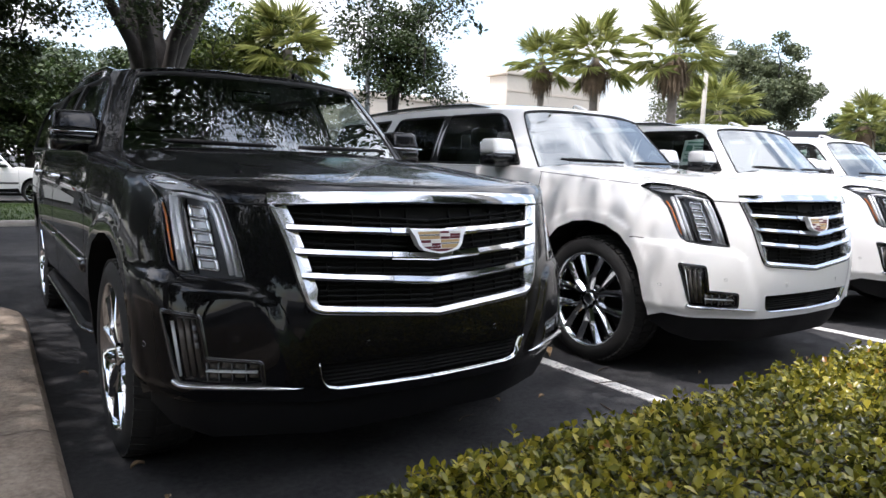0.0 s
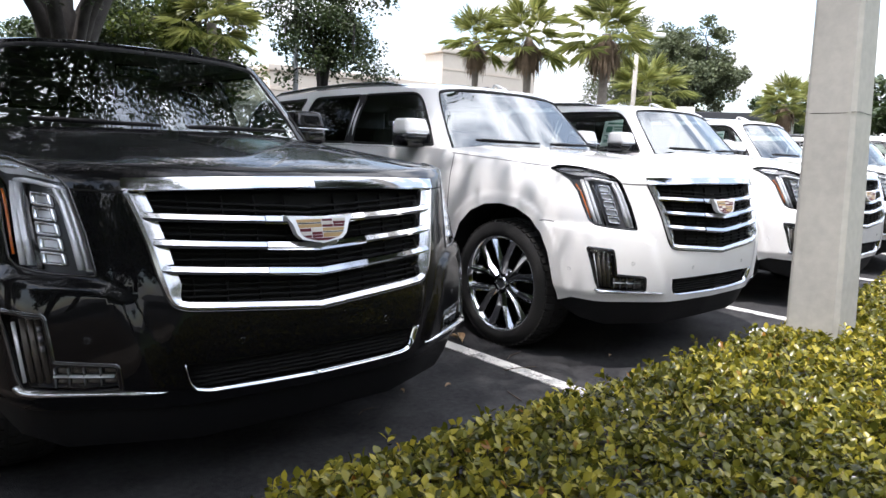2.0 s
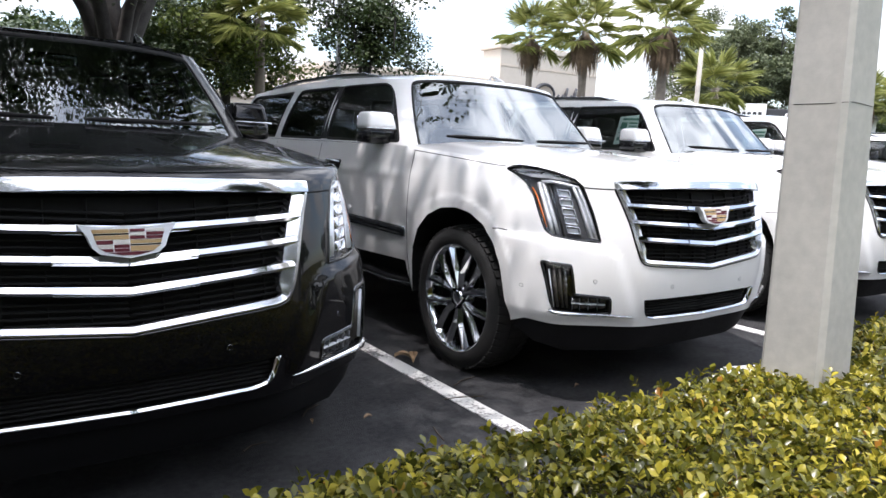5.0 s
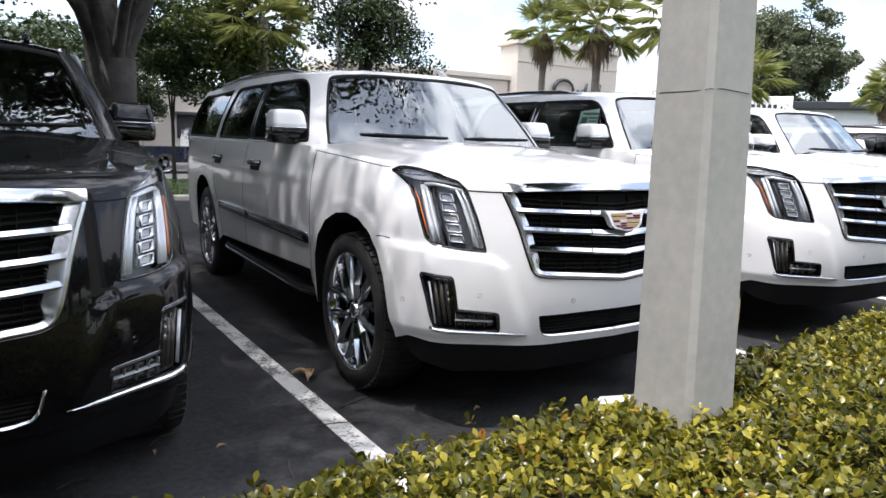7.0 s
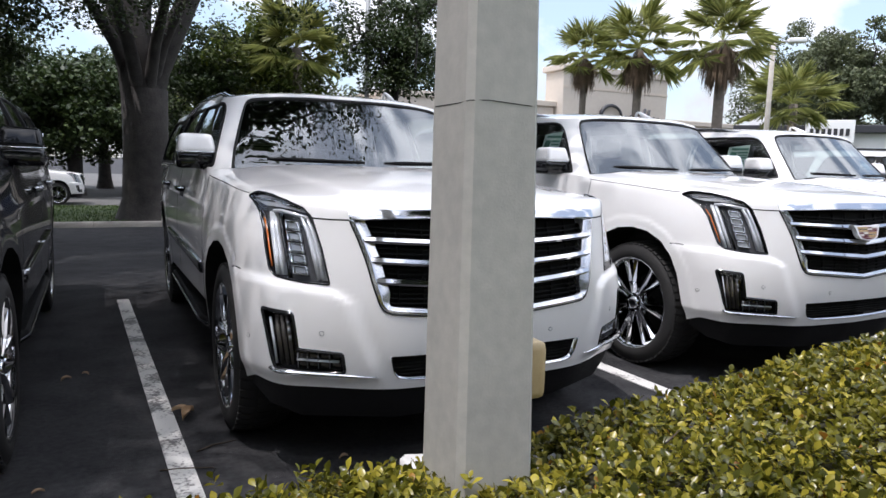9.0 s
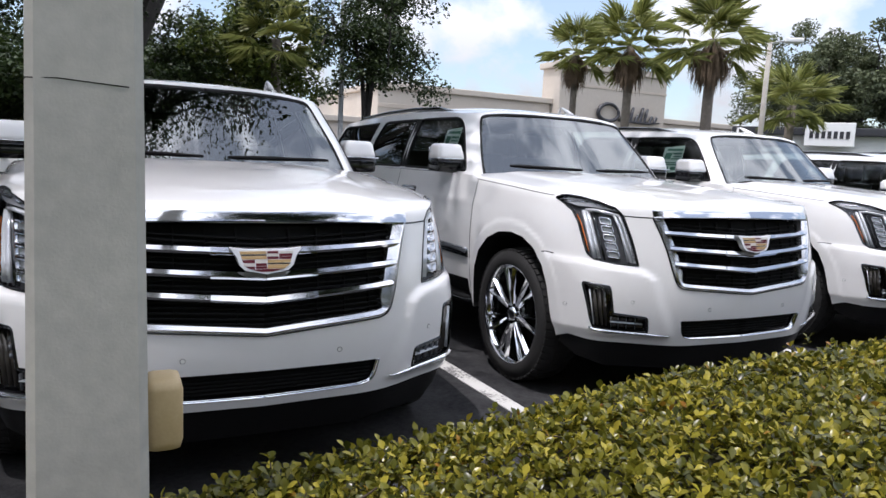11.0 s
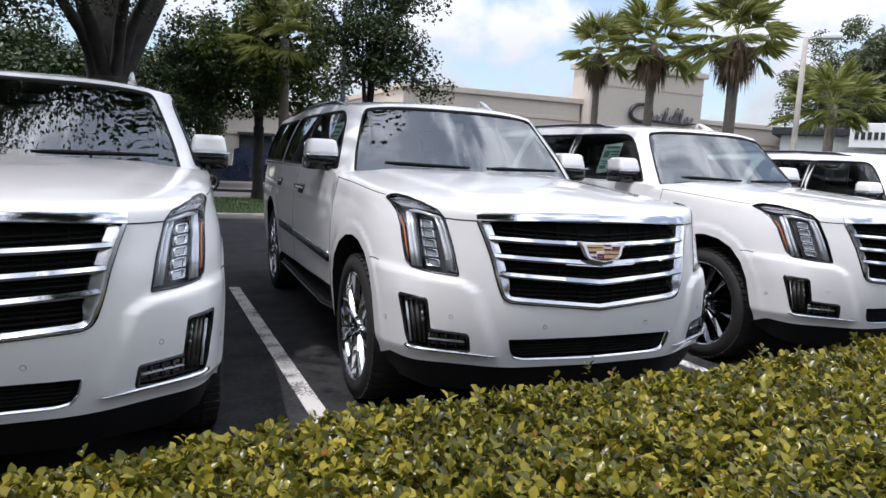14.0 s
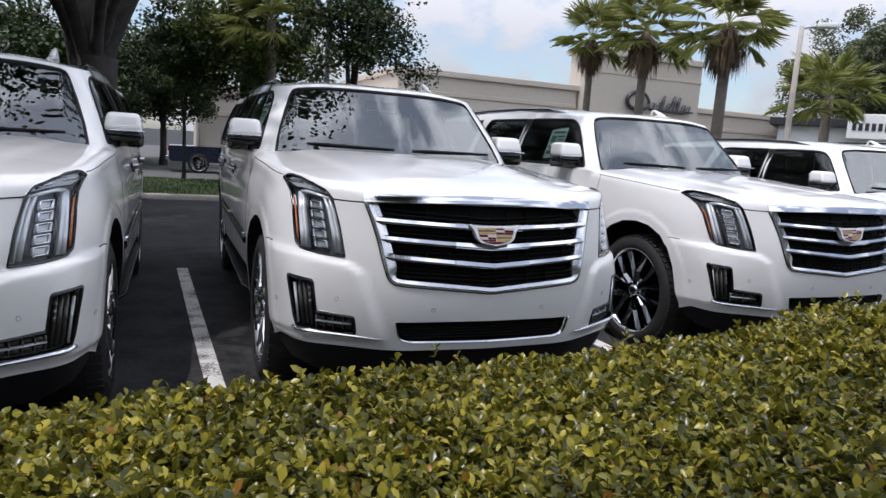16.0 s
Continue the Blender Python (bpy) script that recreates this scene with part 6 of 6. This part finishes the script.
park((8.22, .45, RISE), 0, (.95, .86, .935), WHITE, wheel_b, "smaller white crossover with dark windows parked beyond the wagons")
park((10.95, .3, RISE), 0, (1, 1, 1), WHITE, wheel_a, "white wagon further along the row")
park((13.7, .3, RISE), 0, (.95, .86, .84), BLACK, wheel_b, "dark car further along the row")
park((16.4, .3, RISE), 0, (.95, .86, .8), SILVER, wheel_b, "silver car further along the row")
FAR = "cars across the verge"
park((-2.1, 24.4, BACK + .006), 90, (.9, .82, .9), WHITE, wheel_b, "white crossover parked beyond the grass verge", FAR)
park((-3.6, 29.2, BACK + .006), 90, (.9, .8, .82), RED, wheel_b, "dark red hatchback parked beyond the grass verge", FAR)
park((-7.9, 26.6, BACK + .006), 90, (.9, .8, .85), SILVER, wheel_b, "silver car parked beyond the grass verge", FAR)


def sticker(car, y0, y1):
    """A printed sheet inside the front door window."""
    def at(y, z, h):
        s = CABIN_SKIN.find((-.9, y, z))
        return on_skin(CABIN_SKIN, [(s, z)], h)[0]
    v = [at(y, z, -.014) for y, z in ((y0, 1.36), (y1, 1.335), (y1 + .02, 1.60), (y0 + .02, 1.625))]
    p = part("price_sheet", (v, [(0, 1, 2, 3)]), PAPER, car, "printed white and green price sheet", smooth=False)
    for a, b, c, d in ((.1, .9, .84, .92), (.1, .55, .70, .76), (.1, .5, .60, .64), (.1, .55, .50, .54), (.6, .9, .52, .76), (.1, .9, .36, .40), (.1, .8, .28, .32), (.1, .45, .10, .22), (.55, .9, .10, .22)):
        w = [at(y0 + (y1 - y0) * t, 1.35 + .26 * u, -.0125) for t, u in ((a, c), (b, c), (b, d), (a, d))]
        part("print_bar", (w, [(0, 1, 2, 3)]), INK, p, smooth=False)
sticker(w2, 2.06, 2.32)
sticker(w3, 2.22, 2.48)


def pickup(place, turn):
    t = thing("pickup_truck", place, turn, "dark navy pickup truck parked beyond the grass verge", "truck")
    side = [(0, .55), (.02, 1.08), (2.05, 1.10), (2.06, 1.16), (2.12, 1.78), (2.35, 1.86), (3.3, 1.86), (4.05, 1.22), (5.3, 1.12), (5.55, 1.0), (5.58, .55), (5.3, .45), (4.95, .45), (4.88, .72), (4.6, .88), (4.3, .72), (4.22, .45), (1.5, .45), (1.42, .72), (1.15, .88), (.85, .72), (.78, .45), (.1, .45)]
    v, f = fill(dense(side, .2), (), None, None, .15)
    def x_of(x, z):
        return .95 - (max(z - 1.15, 0) * .28)
    vv = [(x, -x_of(x, z), z) for x, z in v] + [(x, x_of(x, z), z) for x, z in v]
    k = len(v)
    out = dense(side, .2)
    idx = [int(np.argmin(((v - o) ** 2).sum(1))) for o in out]
    ff = [tuple(q) for q in f] + [tuple(i + k for i in q) for q in f] + [(a, b, b + k, a + k) for a, b in zip(idx, idx[1:] + idx[:1])]
    part("body", (vv, ff), NAVY, t, smooth=False)
    for s in (-1, 1):
        for x0, x1 in ((2.25, 2.85), (2.92, 3.62)):
            w = [(x0, s * .925, 1.2), (x1, s * .925, 1.2), (x1 - (.38 if x1 > 3.5 else 0), s * .79, 1.70), (x0 + .05, s * .79, 1.70)]
            part("side_window", (w, [(0, 1, 2, 3)]), DARKGLASS, t, smooth=False)
        part("tail_light", block(-.03, .06, s * .78 - .1, s * .78 + .1, .85, 1.08, .01, 1), LAMPRED, t)
        for x in (1.15, 4.6):
            w = copy_thing(wheel_b, pose(x, s * .82, .41, 0, 0, -90 if s > 0 else 90))
            w.parent = t
    part("bumper", block(-.12, .05, -.9, .9, .5, .68, .04), CHROME, t)
pickup((1.15, 27.9, BACK + .006), 0)

for ob in (proto, wheel_a, wheel_b, wheel_c):
    for o in [*ob.children_recursive, ob]:
        bpy.data.objects.remove(o)


# ---------- litter on the asphalt ----------
def dry_leaf(place, turn, size, label):
    v, f = [], []
    n = 7
    for i in range(n):
        t = i / (n - 1)
        w = math.sin(math.pi * min(t * 1.1 + .05, 1)) * .20
        for s in (-1, -.5, 0, .5, 1):
            v.append(((t - .5) * size, s * w * size, size * (.42 * (s * s) * .5 + .18 * math.sin(3 * t) + .03)))
    f = [(i * 5 + j, i * 5 + j + 1, i * 5 + 6 + j, i * 5 + 5 + j) for i in range(n - 1) for j in range(4)]
    ob = part("fallen_leaf", (v, f), DRYLEAF, None)
    ob.matrix_basis = pose(*place, 0, 0, turn)
    tagged(ob, label, "leaf", "fallen leaves")
dry_leaf((-1.13, 1.17, .006), 60, .13, "curled brown dry leaf lying beside the bay line")
dry_leaf((-1.16, 1.24, .006), 150, .10, "curled tan dry leaf lying beside the bay line")
for x, y, a, s in ((-1.72, 2.05, 30, .06), (-1.62, 2.12, 140, .05), (-1.75, .55, 10, .045), (-2.0, .62, 80, .04), (-.55, .4, 200, .05), (-3.78, .7, 20, .06), (-3.7, 1.3, 95, .05), (-3.82, 2.1, 160, .05), (-3.74, .35, 250, .06), (.45, .25, 30, .05)):
    dry_leaf((x, y, .004), a, s, "small dry leaf scrap on the asphalt")
for x, y, a, l in ((-1.95, .75, 40, .16), (-1.2, .55, -15, .22), (-1.05, .75, 20, .2), (-1.55, .25, 75, .15), (-2.3, .5, 20, .12), (.35, .1, 60, .15)):
    c, s = math.cos(radians(a)) * l / 2, math.sin(radians(a)) * l / 2
    tagged(part("fallen_twig", tube([(x - c, y - s, .005), (x - c * .2, y + .012, .007), (x + c, y + s, .005)], [.003, .0035, .002], 5), TWIG, None), "thin dry twig lying on the asphalt", "twig", "fallen twigs")

# ---------- the hedge's nearest leaves ----------
for v in NEAR_LEAVES:
    part("leaf", (v, LEAF_TRI), HEDGELEAF, hedge)
